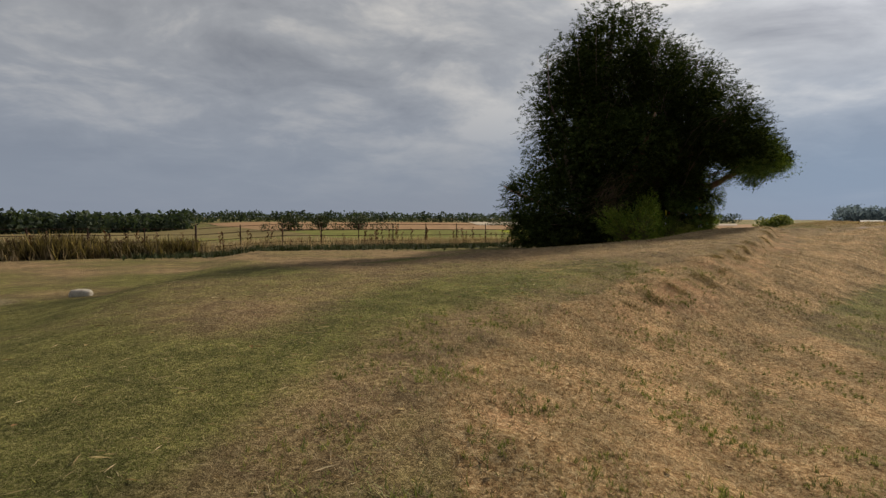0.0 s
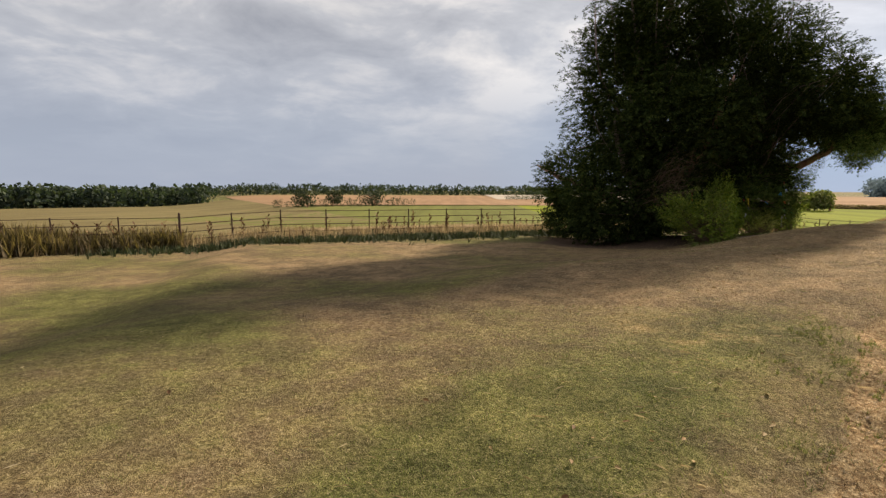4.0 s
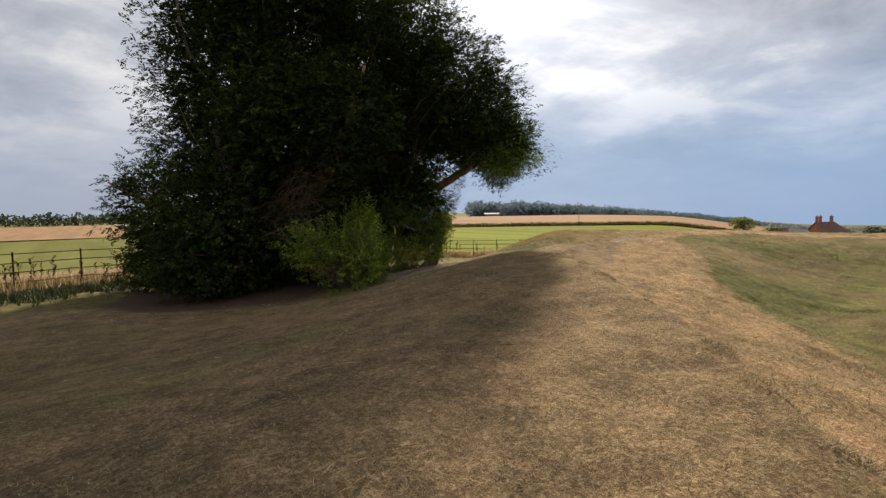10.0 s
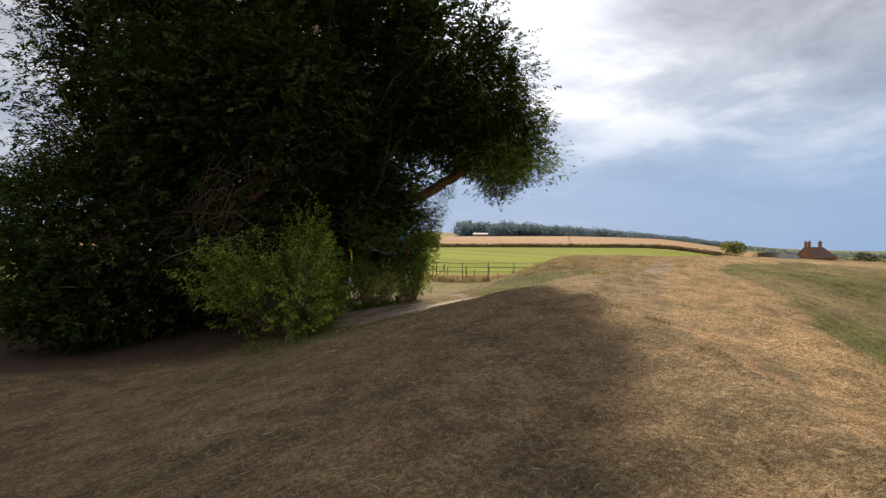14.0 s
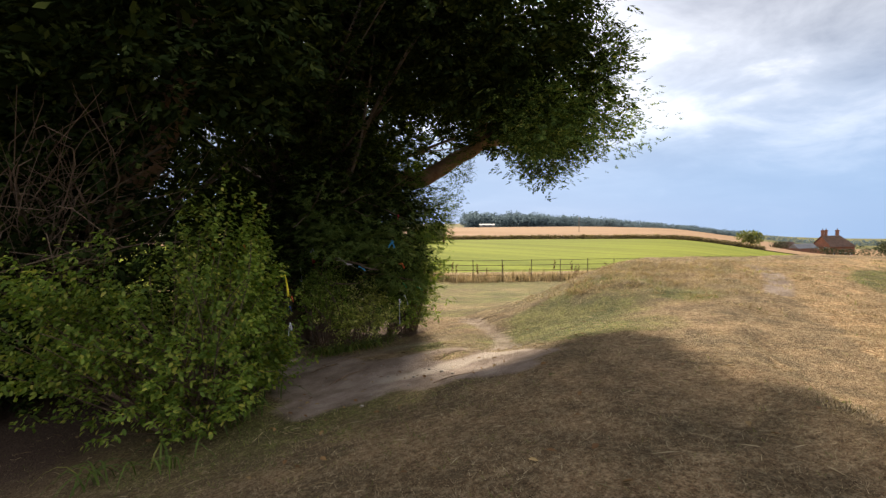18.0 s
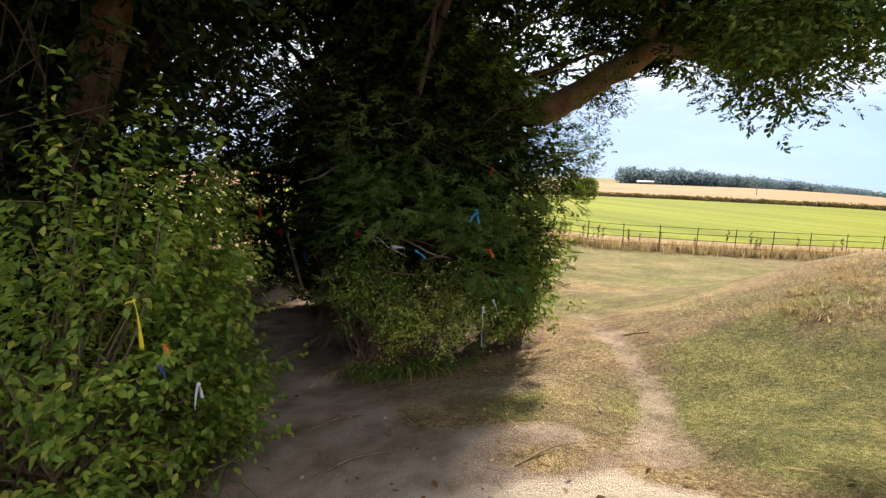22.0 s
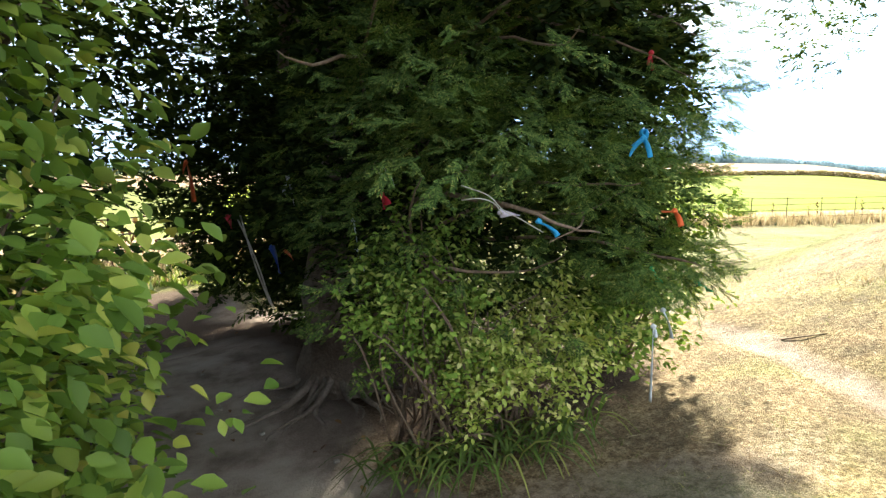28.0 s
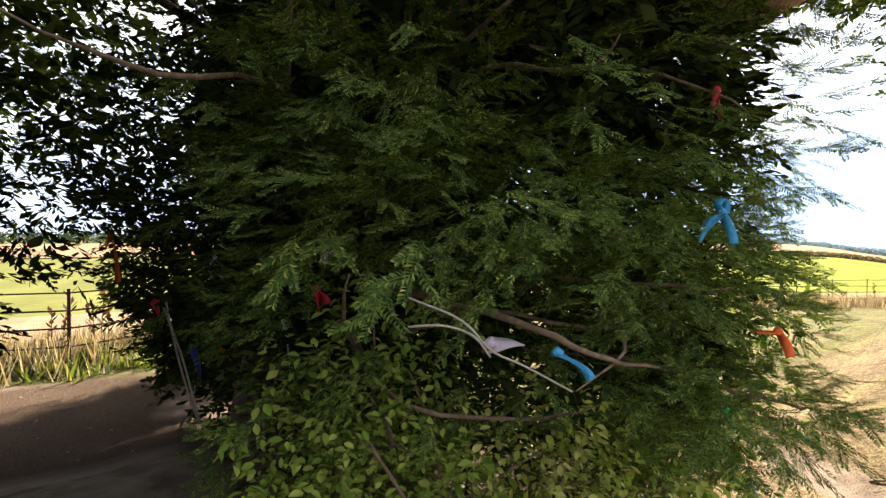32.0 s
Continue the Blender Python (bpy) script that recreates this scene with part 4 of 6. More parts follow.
def make_left_yew():
    x, y = 7.3, 24.9
    t = thing("yew_tree", "large dark green yew with dense drooping crown", "tree", (x, y, z_at(x, y)), "yews on the bank")
    z = z_at(x, y) - 0.1
    limb(t, [(x, y, z), (x + 0.1, y - 0.1, 1.6), (x + 0.1, y + 0.2, 4.0), (x + 0.5, y + 0.2, 8.0), (x + 0.9, y + 0.1, 11.0)], [0.62, 0.48, 0.4, 0.22, 0.05], 1, "trunk", M_TRUNK, wob=0.12)
    limb(t, [(x + 0.1, y - 0.3, 1.3), (7.8, 23.6, 2.5), (8.3, 22.7, 3.5), (8.6, 22.2, 4.6), (8.9, 21.8, 6.0)], [0.28, 0.2, 0.16, 0.11, 0.03], 2)
    limb(t, [(x, y, 1.6), (6.3, 24.2, 3.0), (6.0, 24.6, 4.2), (6.0, 25.0, 5.2)], [0.24, 0.17, 0.1, 0.03], 3, mat=M_TRUNK)
    limb(t, [(x, y + 0.2, 1.2), (5.8, 26.6, 2.2), (4.4, 28.2, 2.9), (3.7, 29.2, 3.4)], [0.24, 0.17, 0.09, 0.03], 4)
    limb(t, [(x, y, 2.4), (8.6, 25.6, 4.4), (10.0, 25.8, 6.0), (10.8, 25.4, 7.6)], [0.26, 0.2, 0.13, 0.04], 5)
    lobes = [(7.5, 26.0, 5.6, 3.1, 2.9, 4.6), (8.2, 25.4, 8.6, 2.7, 2.7, 3.2), (6.6, 26.4, 7.2, 1.9, 2.0, 3.2), (5.1, 28.1, 2.6, 1.55, 1.7, 1.8), (6.2, 24.3, 2.2, 2.3, 1.7, 2.0), (7.7, 23.2, 4.6, 2.3, 1.8, 2.1), (7.7, 23.0, 2.0, 1.25, 1.0, 1.5), (8.3, 22.2, 4.6, 1.7, 1.5, 1.5), (6.0, 24.4, 0.9, 2.2, 1.5, 0.8), (5.2, 27.5, 0.9, 1.5, 1.6, 0.8)]
    crown("crown", t, lobes, 33000, 0.38, M_YEW_SHADED, 11, 0.42, bumpy=0.22, fine=10)
    twigs(t, lobes, 130, 12, (x, y, 2.0), 0.02)
    twigs(t, [(7.7, 21.5, 2.9, 0.9, 0.6, 0.8), (7.2, 21.9, 2.3, 0.8, 0.5, 0.8)], 170, 14, (7.1, 23.3, 1.7), 0.006, "dead_branch", M_TWIG)
    roots(t, x, y, 0.6, 6, 13, 0.9)
    return t


def make_right_yew():
    x, y = 10.2, 24.15
    t = thing("yew_tree", "yew with a long bare limb reaching out over the path", "tree", (x, y, z_at(x, y)), "yews on the bank")
    z = z_at(x, y) - 0.1
    limb(t, [(x, y, z), (x + 0.05, y - 0.05, 1.5), (x + 0.3, y - 0.1, 2.6), (x + 0.4, y - 0.3, 5.0), (x + 0.2, y - 0.4, 8.0)], [0.34, 0.28, 0.27, 0.17, 0.04], 21, "trunk", M_TRUNK, wob=0.12)
    limb(t, [(10.6, 23.75, 3.5), (11.2, 23.4, 3.22), (11.62, 23.15, 3.05), (12.0, 22.95, 3.14), (12.35, 22.75, 3.34), (12.65, 22.5, 3.62), (12.95, 22.6, 3.74), (13.6, 22.8, 3.8), (14.3, 22.4, 4.0)], [0.2, 0.17, 0.15, 0.13, 0.12, 0.11, 0.1, 0.07, 0.02], 22, label="long bare orange-brown limb")
    limb(t, [(12.65, 22.5, 3.6), (12.8, 22.45, 4.1), (12.9, 22.2, 4.7), (12.8, 21.5, 5.3)], [0.085, 0.075, 0.055, 0.015], 23)
    limb(t, [(13.1, 22.65, 3.74), (13.35, 22.8, 4.25), (13.9, 22.9, 4.9)], [0.06, 0.05, 0.015], 24)
    limb(t, [(10.75, 23.7, 3.6), (11.1, 23.1, 4.5), (11.5, 22.0, 5.3), (11.6, 20.9, 5.9)], [0.14, 0.11, 0.08, 0.02], 25)
    limb(t, [(10.8, 23.8, 4.2), (10.6, 23.2, 5.0), (10.6, 22.9, 5.8)], [0.13, 0.09, 0.02], 26, mat=M_TRUNK)
    high = [(10.1, 23.8, 5.8, 2.05, 2.1, 2.9), (11.2, 20.9, 5.7, 1.35, 1.2, 1.3), (10.4, 22.0, 7.1, 1.5, 1.4, 1.3), (9.6, 23.4, 8.3, 1.5, 1.5, 1.3), (11.7, 21.2, 4.95, 1.5, 1.7, 1.25), (10.8, 22.7, 6.3, 1.3, 1.3, 1.3), (10.4, 22.7, 4.8, 1.8, 1.5, 1.5), (12.7, 21.3, 4.3, 1.1, 1.35, 0.9), (12.3, 22.9, 5.1, 1.5, 1.4, 1.0), (13.4, 23.4, 4.45, 1.0, 0.8, 0.7), (14.1, 23.3, 4.8, 0.9, 0.9, 0.8), (14.95, 23.4, 4.45, 0.7, 0.7, 0.45), (14.6, 22.9, 4.15, 0.6, 0.6, 0.4), (13.7, 23.1, 3.95, 0.55, 0.6, 0.35)]
    crown("crown", t, high, 26500, 0.28, M_YEW_SHADED, 31, 0.42, bumpy=0.22, fine=10)
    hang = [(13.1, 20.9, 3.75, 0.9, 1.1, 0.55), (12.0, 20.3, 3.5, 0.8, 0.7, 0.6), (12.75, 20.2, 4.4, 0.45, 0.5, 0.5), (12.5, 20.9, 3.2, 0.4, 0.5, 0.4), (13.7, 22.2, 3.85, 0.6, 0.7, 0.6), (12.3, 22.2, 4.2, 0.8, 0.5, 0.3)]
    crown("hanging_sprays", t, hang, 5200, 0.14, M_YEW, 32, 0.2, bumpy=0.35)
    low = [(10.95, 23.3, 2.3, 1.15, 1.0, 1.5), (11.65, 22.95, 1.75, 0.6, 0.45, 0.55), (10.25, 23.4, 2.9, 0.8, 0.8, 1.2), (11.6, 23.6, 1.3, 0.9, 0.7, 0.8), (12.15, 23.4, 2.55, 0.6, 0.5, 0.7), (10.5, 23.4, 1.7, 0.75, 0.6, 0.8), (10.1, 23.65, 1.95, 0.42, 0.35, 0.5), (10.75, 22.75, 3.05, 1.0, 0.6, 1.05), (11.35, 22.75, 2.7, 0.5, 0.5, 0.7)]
    crown("skirt", t, [(a, b + 0.12, c, d * 0.85, e * 0.85, f * 0.85) for a, b, c, d, e, f in low], 8200, 0.2, M_YEW_SHADED, 33, 0.1)
    shelf = [(10.5, 22.5, 2.15, 0.6, 0.28, 0.22), (10.95, 22.4, 2.0, 0.4, 0.25, 0.2), (11.15, 22.32, 1.62, 0.34, 0.25, 0.12), (10.2, 22.75, 2.45, 0.4, 0.3, 0.25)]
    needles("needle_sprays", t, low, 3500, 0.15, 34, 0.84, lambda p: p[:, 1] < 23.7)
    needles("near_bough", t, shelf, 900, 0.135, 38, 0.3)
    crown("hanging_twig", t, [(11.85, 22.12, 2.75, 0.2, 0.22, 0.4), (12.1, 22.2, 3.2, 0.25, 0.25, 0.3)], 620, 0.07, M_YEW, 45, 0.2)
    limb(t, [(10.4, 23.6, 1.75), (10.3, 22.9, 1.92), (10.42, 22.4, 1.9), (10.55, 22.25, 1.83), (10.72, 22.2, 1.79)], [0.022, 0.014, 0.009, 0.007, 0.003], 39, "twig", M_TWIG)
    limb(t, [(10.7, 23.5, 1.6), (11.0, 22.8, 1.68), (11.25, 22.35, 1.62), (11.45, 22.25, 1.57)], [0.013, 0.009, 0.006, 0.002], 40, "twig", M_TWIG)
    rng = np.random.default_rng(44)
    for k in range(16):
        a = np.array([10.4 + rng.uniform(-0.3, 0.8), 23.3, rng.uniform(1.4, 3.0)])
        b = np.array([a[0] + rng.uniform(-0.5, 0.6), 22.35 + rng.uniform(-0.1, 0.2), a[2] + rng.uniform(-0.35, 0.45)])
        m = (a + b) / 2 + rng.normal(0, 0.1, 3)
        limb(t, [tuple(a), tuple(m), tuple(b), tuple(b + (b - m) * 0.5 + rng.normal(0, 0.06, 3))], [0.011, 0.008, 0.005, 0.0015], 60 + k, "twig", M_TWIG, 12)
    # lobes behind the passage, and unseen ones added to shade its soil
    back = [(9.4, 28.6, 3.3, 2.6, 1.4, 1.5), (11.5, 29.4, 3.2, 1.8, 1.3, 2.0), (10.2, 27.2, 3.0, 1.3, 1.3, 1.0), (9.75, 26.2, 1.9, 0.45, 0.5, 0.9), (9.9, 27.4, 1.5, 0.5, 0.5, 1.2), (8.6, 26.6, 3.0, 1.2, 0.9, 0.9), (11.6, 27.0, 3.3, 1.9, 1.7, 3.0), (10.5, 25.3, 2.0, 0.95, 0.9, 1.5), (13.0, 28.6, 2.6, 1.3, 1.3, 2.2), (11.9, 27.8, 1.9, 1.0, 0.9, 1.1), (10.9, 26.4, 1.5, 0.7, 0.7, 0.9), (12.8, 29.6, 4.2, 2.2, 1.5, 2.4), (10.7, 27.4, 1.2, 1.1, 0.9, 1.5), (10.6, 25.4, 1.2, 0.7, 0.7, 1.0), (9.75, 28.7, 1.6, 0.75, 0.6, 1.3), (9.6, 27.6, 2.6, 0.6, 0.6, 0.7), (9.4, 29.2, 1.7, 0.42, 0.4, 1.2), (10.6, 30.2, 2.6, 1.0, 0.8, 1.5), (10.2, 30.4, 1.0, 0.7, 0.6, 0.9), (12.0, 30.8, 3.4, 1.2, 0.8, 1.4), (9.15, 30.2, 1.6, 0.5, 0.4, 1.2), (9.75, 28.3, 0.8, 0.5, 0.5, 0.7), (9.45, 29.6, 0.6, 0.35, 0.4, 0.5), (12.0, 32.0, 2.4, 1.0, 1.0, 1.2), (13.0, 33.2, 3.2, 1.0, 1.0, 1.3), (11.1, 31.2, 1.7, 0.7, 0.7, 1.0), (9.3, 28.2, 2.2, 0.6, 0.5, 0.6), (11.5, 24.1, 3.3, 0.8, 0.6, 0.9), (12.3, 24.4, 3.6, 0.8, 0.6, 0.7), (13.0, 24.3, 4.1, 0.9, 0.7, 0.8)]
    crown("back_shade_foliage", t, back, 14500, 0.34, M_YEW_SHADED, 35, 0.3)
    # unseen dense foliage, added only to keep the sun off the soil
    crown("hidden_shade_foliage", t, [(11.4, 26.9, 2.6, 1.4, 1.3, 1.9), (12.6, 28.4, 3.4, 1.3, 1.2, 1.7), (13.6, 30.0, 4.2, 1.3, 1.2, 1.6), (11.9, 27.9, 2.1, 1.1, 1.0, 1.2), (10.8, 26.3, 1.3, 0.8, 0.8, 0.9)], 7800, 0.42, M_YEW_SHADED, 46, 0.1)
    twigs(t, high + low, 130, 36, (x + 0.2, y - 0.1, 2.2), 0.014)
    roots(t, x, y, 0.36, 15, 37, 0.62, 2.7, 5.4)
    return t


make_left_yew()
make_right_yew()


# ---------------------------------------------------------------- shrubs
def shrub(label, lobes, stems, leaves, size, mat, seed, foot):
    rng = np.random.default_rng(seed)
    t = thing("shrub", label, "shrub", (foot[0], foot[1], z_at(*foot)), "shrubs in front of the yews")
    p, out = lobes_fill(rng, lobes, stems, 0.5, 0.5)
    p = p[p[:, 2] > land(p[:, 0], p[:, 1], False) + 0.08]
    tubes, spots, yaws = [], [], []
    for q in p:
        a = rng.uniform(0, 6.283)
        f = np.array([foot[0] + 0.25 * math.cos(a), foot[1] + 0.25 * math.sin(a), 0.0])
        f[2] = z_at(f[0], f[1]) - 0.03
        mid = f + (q - f) * 0.55 + np.array([0, 0, 0.12]) + rng.normal(0, 0.07, 3)
        line = smooth_line([f, mid, q], 10)
        if rng.uniform() < 0.28:
            tubes.append(tube(line[:8], np.linspace(0.008, 0.003, 8), 4, 0, 0, False))
        d = line[-1] - line[-3]
        base = math.atan2(d[1], d[0])
        for k in range(leaves):
            u = 1 - 0.36 * rng.uniform(0, 1) ** 1.2
            i = min(int(u * 9), 8)
            spots.append(line[i] + (line[i + 1] - line[i]) * (u * 9 - i) + rng.normal(0, 0.024, 3))
            yaws.append(base + (1 if k % 2 else -1) * rng.uniform(0.4, 1.5))
    v, f = join(*tubes)
    tagged(part("stem", mesh_of("stem", v, f, M_TWIG), t), kind="stuff")
    spots, yaws = np.array(spots), np.array(yaws)
    open_way = np.hypot(spots[:, 0] - 9.3, spots[:, 1] - 20.3) > 0.8
    spots, yaws = spots[open_way], yaws[open_way]
    R = rotations(rng, len(spots), yaws, rng.normal(0.28, 0.4, len(spots)), 0.8)
    tagged(part("foliage", scatter("foliage", OVAL, spots, R, rng.uniform(size * 0.65, size * 1.3, len(spots)), mat), t), kind="stuff")
    return t


shrub("broad-leaved bright green shrub with yellowing leaves", [(8.15, 21.3, 1.35, 1.0, 0.95, 0.95), (8.35, 20.9, 1.0, 0.75, 0.65, 0.6), (8.6, 21.6, 2.1, 0.55, 0.6, 0.95), (7.4, 21.6, 1.45, 0.8, 0.7, 0.9), (8.97, 21.48, 1.3, 0.44, 0.42, 0.8), (9.08, 21.6, 1.2, 0.3, 0.3, 0.65), (9.08, 21.6, 1.2, 0.3, 0.3, 0.65), (9.05, 21.3, 1.0, 0.3, 0.25, 0.45), (9.03, 21.9, 2.0, 0.28, 0.3, 0.65), (9.03, 21.9, 2.0, 0.28, 0.3, 0.65), (7.0, 21.5, 1.65, 0.6, 0.5, 0.6), (8.95, 22.6, 1.45, 0.2, 0.3, 0.45)], 1160, 23, 0.052, M_SHRUB, 41, (8.2, 21.4))
shrub("green broad-leaved shrub growing up the yew's skirt", [(9.98, 22.8, 1.5, 0.22, 0.2, 0.3), (10.2, 22.82, 1.66, 0.22, 0.2, 0.42), (10.4, 22.75, 1.35, 0.28, 0.25, 0.42)], 200, 20, 0.034, M_SHRUB_LIGHT, 47, (10.4, 23.05))
shrub("low pale yellow-green shrub at the foot of the yew", [(10.62, 22.66, 1.36, 0.34, 0.26, 0.36), (10.97, 22.62, 1.26, 0.27, 0.24, 0.34), (10.45, 22.58, 1.14, 0.22, 0.2, 0.24), (10.8, 22.56, 1.06, 0.42, 0.22, 0.2), (10.35, 22.75, 0.98, 0.22, 0.2, 0.16)], 190, 20, 0.031, M_SHRUB_PALE, 42, (10.75, 23.1))
shrub("light green sapling shrub behind the yew skirt", [(12.0, 23.4, 1.3, 0.5, 0.6, 0.7), (12.1, 23.4, 1.9, 0.4, 0.5, 0.6), (11.75, 22.85, 1.7, 0.32, 0.3, 0.5), (11.6, 22.8, 1.1, 0.4, 0.3, 0.45)], 330, 16, 0.048, M_SHRUB_LIGHT, 43, (11.9, 23.6))


M_STRAP = leafy("strap_leaf", (0.0, (0.06, 0.09, 0.02)), (0.6, (0.11, 0.15, 0.03)), (1.0, (0.26, 0.25, 0.07)), through=0.25, rough=0.5)


def strap_plants(cx, cy, n, seed, size=0.42):
    """Arching strap leaves at a shrub's foot."""
    rng = np.random.default_rng(seed)
    t = thing("strap_leaf_plant", "clump of arching green strap leaves on the soil", "plant", (cx, cy, z_at(cx, cy)), "strap-leaf clumps")
    ps = []
    for i in range(n):
        a = rng.uniform(0, 6.283)
        x, y = cx + rng.normal(0, 0.12), cy + rng.normal(0, 0.08)
        z = z_at(x, y) - 0.01
        ln = size * rng.uniform(0.6, 1.2)
        d = np.array([math.cos(a), math.sin(a), 0]); s = np.array([-d[1], d[0], 0]) * 0.007
        pts = [np.array([x, y, z]) + d * ln * u * (0.5 + 0.4 * u) + np.array([0, 0, 1]) * ln * (1.5 * u - 1.45 * u * u) for u in np.linspace(0, 1, 6)]
        v = []
        for k, q in enumerate(pts):
            w = (0.7, 1, 1, 0.85, 0.55, 0.08)[k]
            v += [q - s * w, q + np.array([0, 0, -0.003]), q + s * w]
        f = [(3 * k + j, 3 * k + j + 1, 3 * k + j + 4, 3 * k + j + 3) for k in range(5) for j in range(2)]
        ps.append((np.array(v), f))
    v, f = join(*ps)
    part("foliage", mesh_of("foliage", v, f, M_STRAP, True), t)


for i, (px, py, pn) in enumerate([(8.75, 21.12, 34), (8.86, 21.75, 34), (8.5, 20.85, 26), (10.3, 22.72, 60), (10.6, 22.66, 60), (10.92, 22.7, 46), (10.12, 22.85, 24), (7.4, 20.7, 20), (7.8, 20.45, 18)]):
    strap_plants(px, py, pn, 50 + i, 0.34 if px > 9.9 else 0.4)


# ---------------------------------------------------------------- iron fence with its weeds
def make_fence(points, label, seed):
    rng = np.random.default_rng(seed)
    t = thing("iron_fence", label, "fence", (*points[0], z_at(*points[0])))
    posts = []
    for (x0, y0), (x1, y1) in zip(points, points[1:]):
        n = max(1, round(math.hypot(x1 - x0, y1 - y0) / 1.9))
        posts += [(x0 + (x1 - x0) * k / n, y0 + (y1 - y0) * k / n) for k in range(n)]
    posts.append(points[-1])
    P = np.array(posts)
    Z = land(P[:, 0], P[:, 1], False)
    corner = mesh_of("corner_post", *tube([(0, 0, -0.1), (0, 0, 0.6), (0, 0, 1.36), (0, 0, 1.4)], [0.045, 0.042, 0.042, 0.02], 8), M_IRON)
    flat = mesh_of("post", *box(-0.024, 0.024, -0.009, 0.009, -0.1, 1.26), M_IRON)
    for i, (x, y) in enumerate(P):
        ob = new("post", corner if i in (0,) else flat)
        ob.location = (x, y, Z[i])
        ob.rotation_euler = (rng.normal(0, 0.012), rng.normal(0, 0.015), rng.uniform(0, 0.3))
        under(ob, t)
    for h, r in ((1.2, 0.014), (0.92, 0.016), (0.63, 0.016), (0.34, 0.016)):
        line = np.c_[P, Z + h + rng.normal(0, 0.008, len(P))]
        v, f = tube(line, r, 6)
        part("rail", mesh_of("rail", v, f, M_IRON), t)


make_fence(FENCE_LINE[2:], "rusty brown iron park railing with four rails", 61)
make_fence(FENCE_LINE[2::-1], "rusty iron park railing overgrown with dead weeds", 62)


def along_fence(rng, n, spread, lo=0.0):
    seg = np.array(FENCE_LINE)
    d = np.diff(seg, axis=0); ln = np.hypot(*d.T)
    s = rng.uniform(lo, ln.sum(), n)
    c = np.r_[0, np.cumsum(ln)]
    i = np.clip(np.searchsorted(c, s) - 1, 0, len(ln) - 1)
    p = seg[i] + d[i] * ((s - c[i]) / ln[i])[:, None]
    nrm = np.c_[-d[i][:, 1], d[i][:, 0]] / ln[i][:, None]
    return p + nrm * (rng.normal(0, 1, n) * spread + spread * 0.7)[:, None]


def fence_weeds():
    rng = np.random.default_rng(71)
    n = 15000
    p = along_fence(rng, n, 0.7)
    P = np.c_[p, land(p[:, 0], p[:, 1], False)]
    tpl = blade_tuft(rng, 6, 0.45, 0.025)
    ob = new("tall_dry_grass", scatter("tall_dry_grass", tpl, P, rotations(rng, n, None, 0.15, 0.15), rng.uniform(0.25, 0.75, n), M_STRAW))
    tagged(ob, "tall dry grass and dead weeds along the fence", "grass", kind="stuff")
    # a thicket of weeds along the older run
    n = 8000
    seg = np.array(FENCE_LINE[:3])
    k = rng.uniform(0, 1, n)
    p = np.where(k[:, None] < 0.45, seg[0] + (seg[1] - seg[0]) * (k / 0.45)[:, None], seg[1] + (seg[2] - seg[1]) * ((k - 0.45) / 0.55)[:, None]) + rng.normal(0, 0.35, (n, 2)) - np.array([0.3, 0])
    P = np.c_[p, land(p[:, 0], p[:, 1], False)]
    tpl = blade_tuft(rng, 9, 0.7, 0.05)
    ob = new("weed_thicket", scatter("weed_thicket", tpl, P, rotations(rng, n, None, 0.3, 0.3), rng.uniform(0.4, 1.35, n) * (0.75 + 0.35 * lump(p[:, 0], p[:, 1], 1.2, 3)), M_WEED))
    tagged(ob, "thicket of brown dying weeds along the fence", "weeds", kind="stuff")
    # dark undergrowth at the foot of the rails
    n = 4200
    p = along_fence(rng, n, 0.28, 19.0)
    P = np.c_[p, land(p[:, 0], p[:, 1], False) - 0.02]
    tpl = blade_tuft(rng, 7, 0.8, 0.05)
    ob = new("undergrowth", scatter("undergrowth", tpl, P, rotations(rng, n, None, 0.2, 0.2), rng.uniform(0.2, 0.5, n), M_HEDGE))
    tagged(ob, "low dark green undergrowth at the foot of the fence", "weeds", kind="stuff")
    # dark weeds on the low ground before the fence, added to stand for shade
    n = 3600
    k = rng.uniform(0, 1, n)
    p = np.array([-13.0, 23.6]) + k[:, None] * np.array([18.5, 7.6]) + np.c_[rng.normal(0.5, 0.4, n), -np.abs(rng.normal(0.4, 0.9, n))]
    P = np.c_[p, land(p[:, 0], p[:, 1], False) - 0.02]
    tpl = blade_tuft(rng, 7, 0.9, 0.07)
    ob = new("shade_weeds", scatter("shade_weeds", tpl, P, rotations(rng, n, None, 0.3, 0.3), rng.uniform(0.12, 0.34, n), M_HEDGE))
    tagged(ob, "low dark weeds added for the shade before the fence", "weeds", kind="stuff")
    # fresh green weeds just behind the rails at the end of the passage
    n = 900
    p = np.c_[rng.uniform(5.2, 10.2, n), rng.normal(32.0, 0.45, n)]
    P = np.c_[p, land(p[:, 0], p[:, 1], False) - 0.02]
    ob = new("green_weeds", scatter("green_weeds", blade_tuft(rng, 7, 0.9, 0.07), P, rotations(rng, n, None, 0.3, 0.3), rng.uniform(0.15, 0.5, n), M_BLADE))
    tagged(ob, "fresh green weeds growing behind the iron fence", "weeds", kind="stuff")
    # standing dead docks: a stalk with a ragged seed head
    vs, fs = [], []
    for i in range(9):
        a, h = rng.uniform(0, 6.28), 0.45 + 0.55 * i / 9
        d = np.array([math.cos(a) * 0.12, math.sin(a) * 0.12, 0.14])
        q = np.array([0, 0, h]); s = np.array([-d[1], d[0], 0]) * 0.35
        k = len(vs); vs += [q, q + d * 0.5 + s, q + d, q + d * 0.5 - s]; fs.append((k, k + 1, k + 2, k + 3))
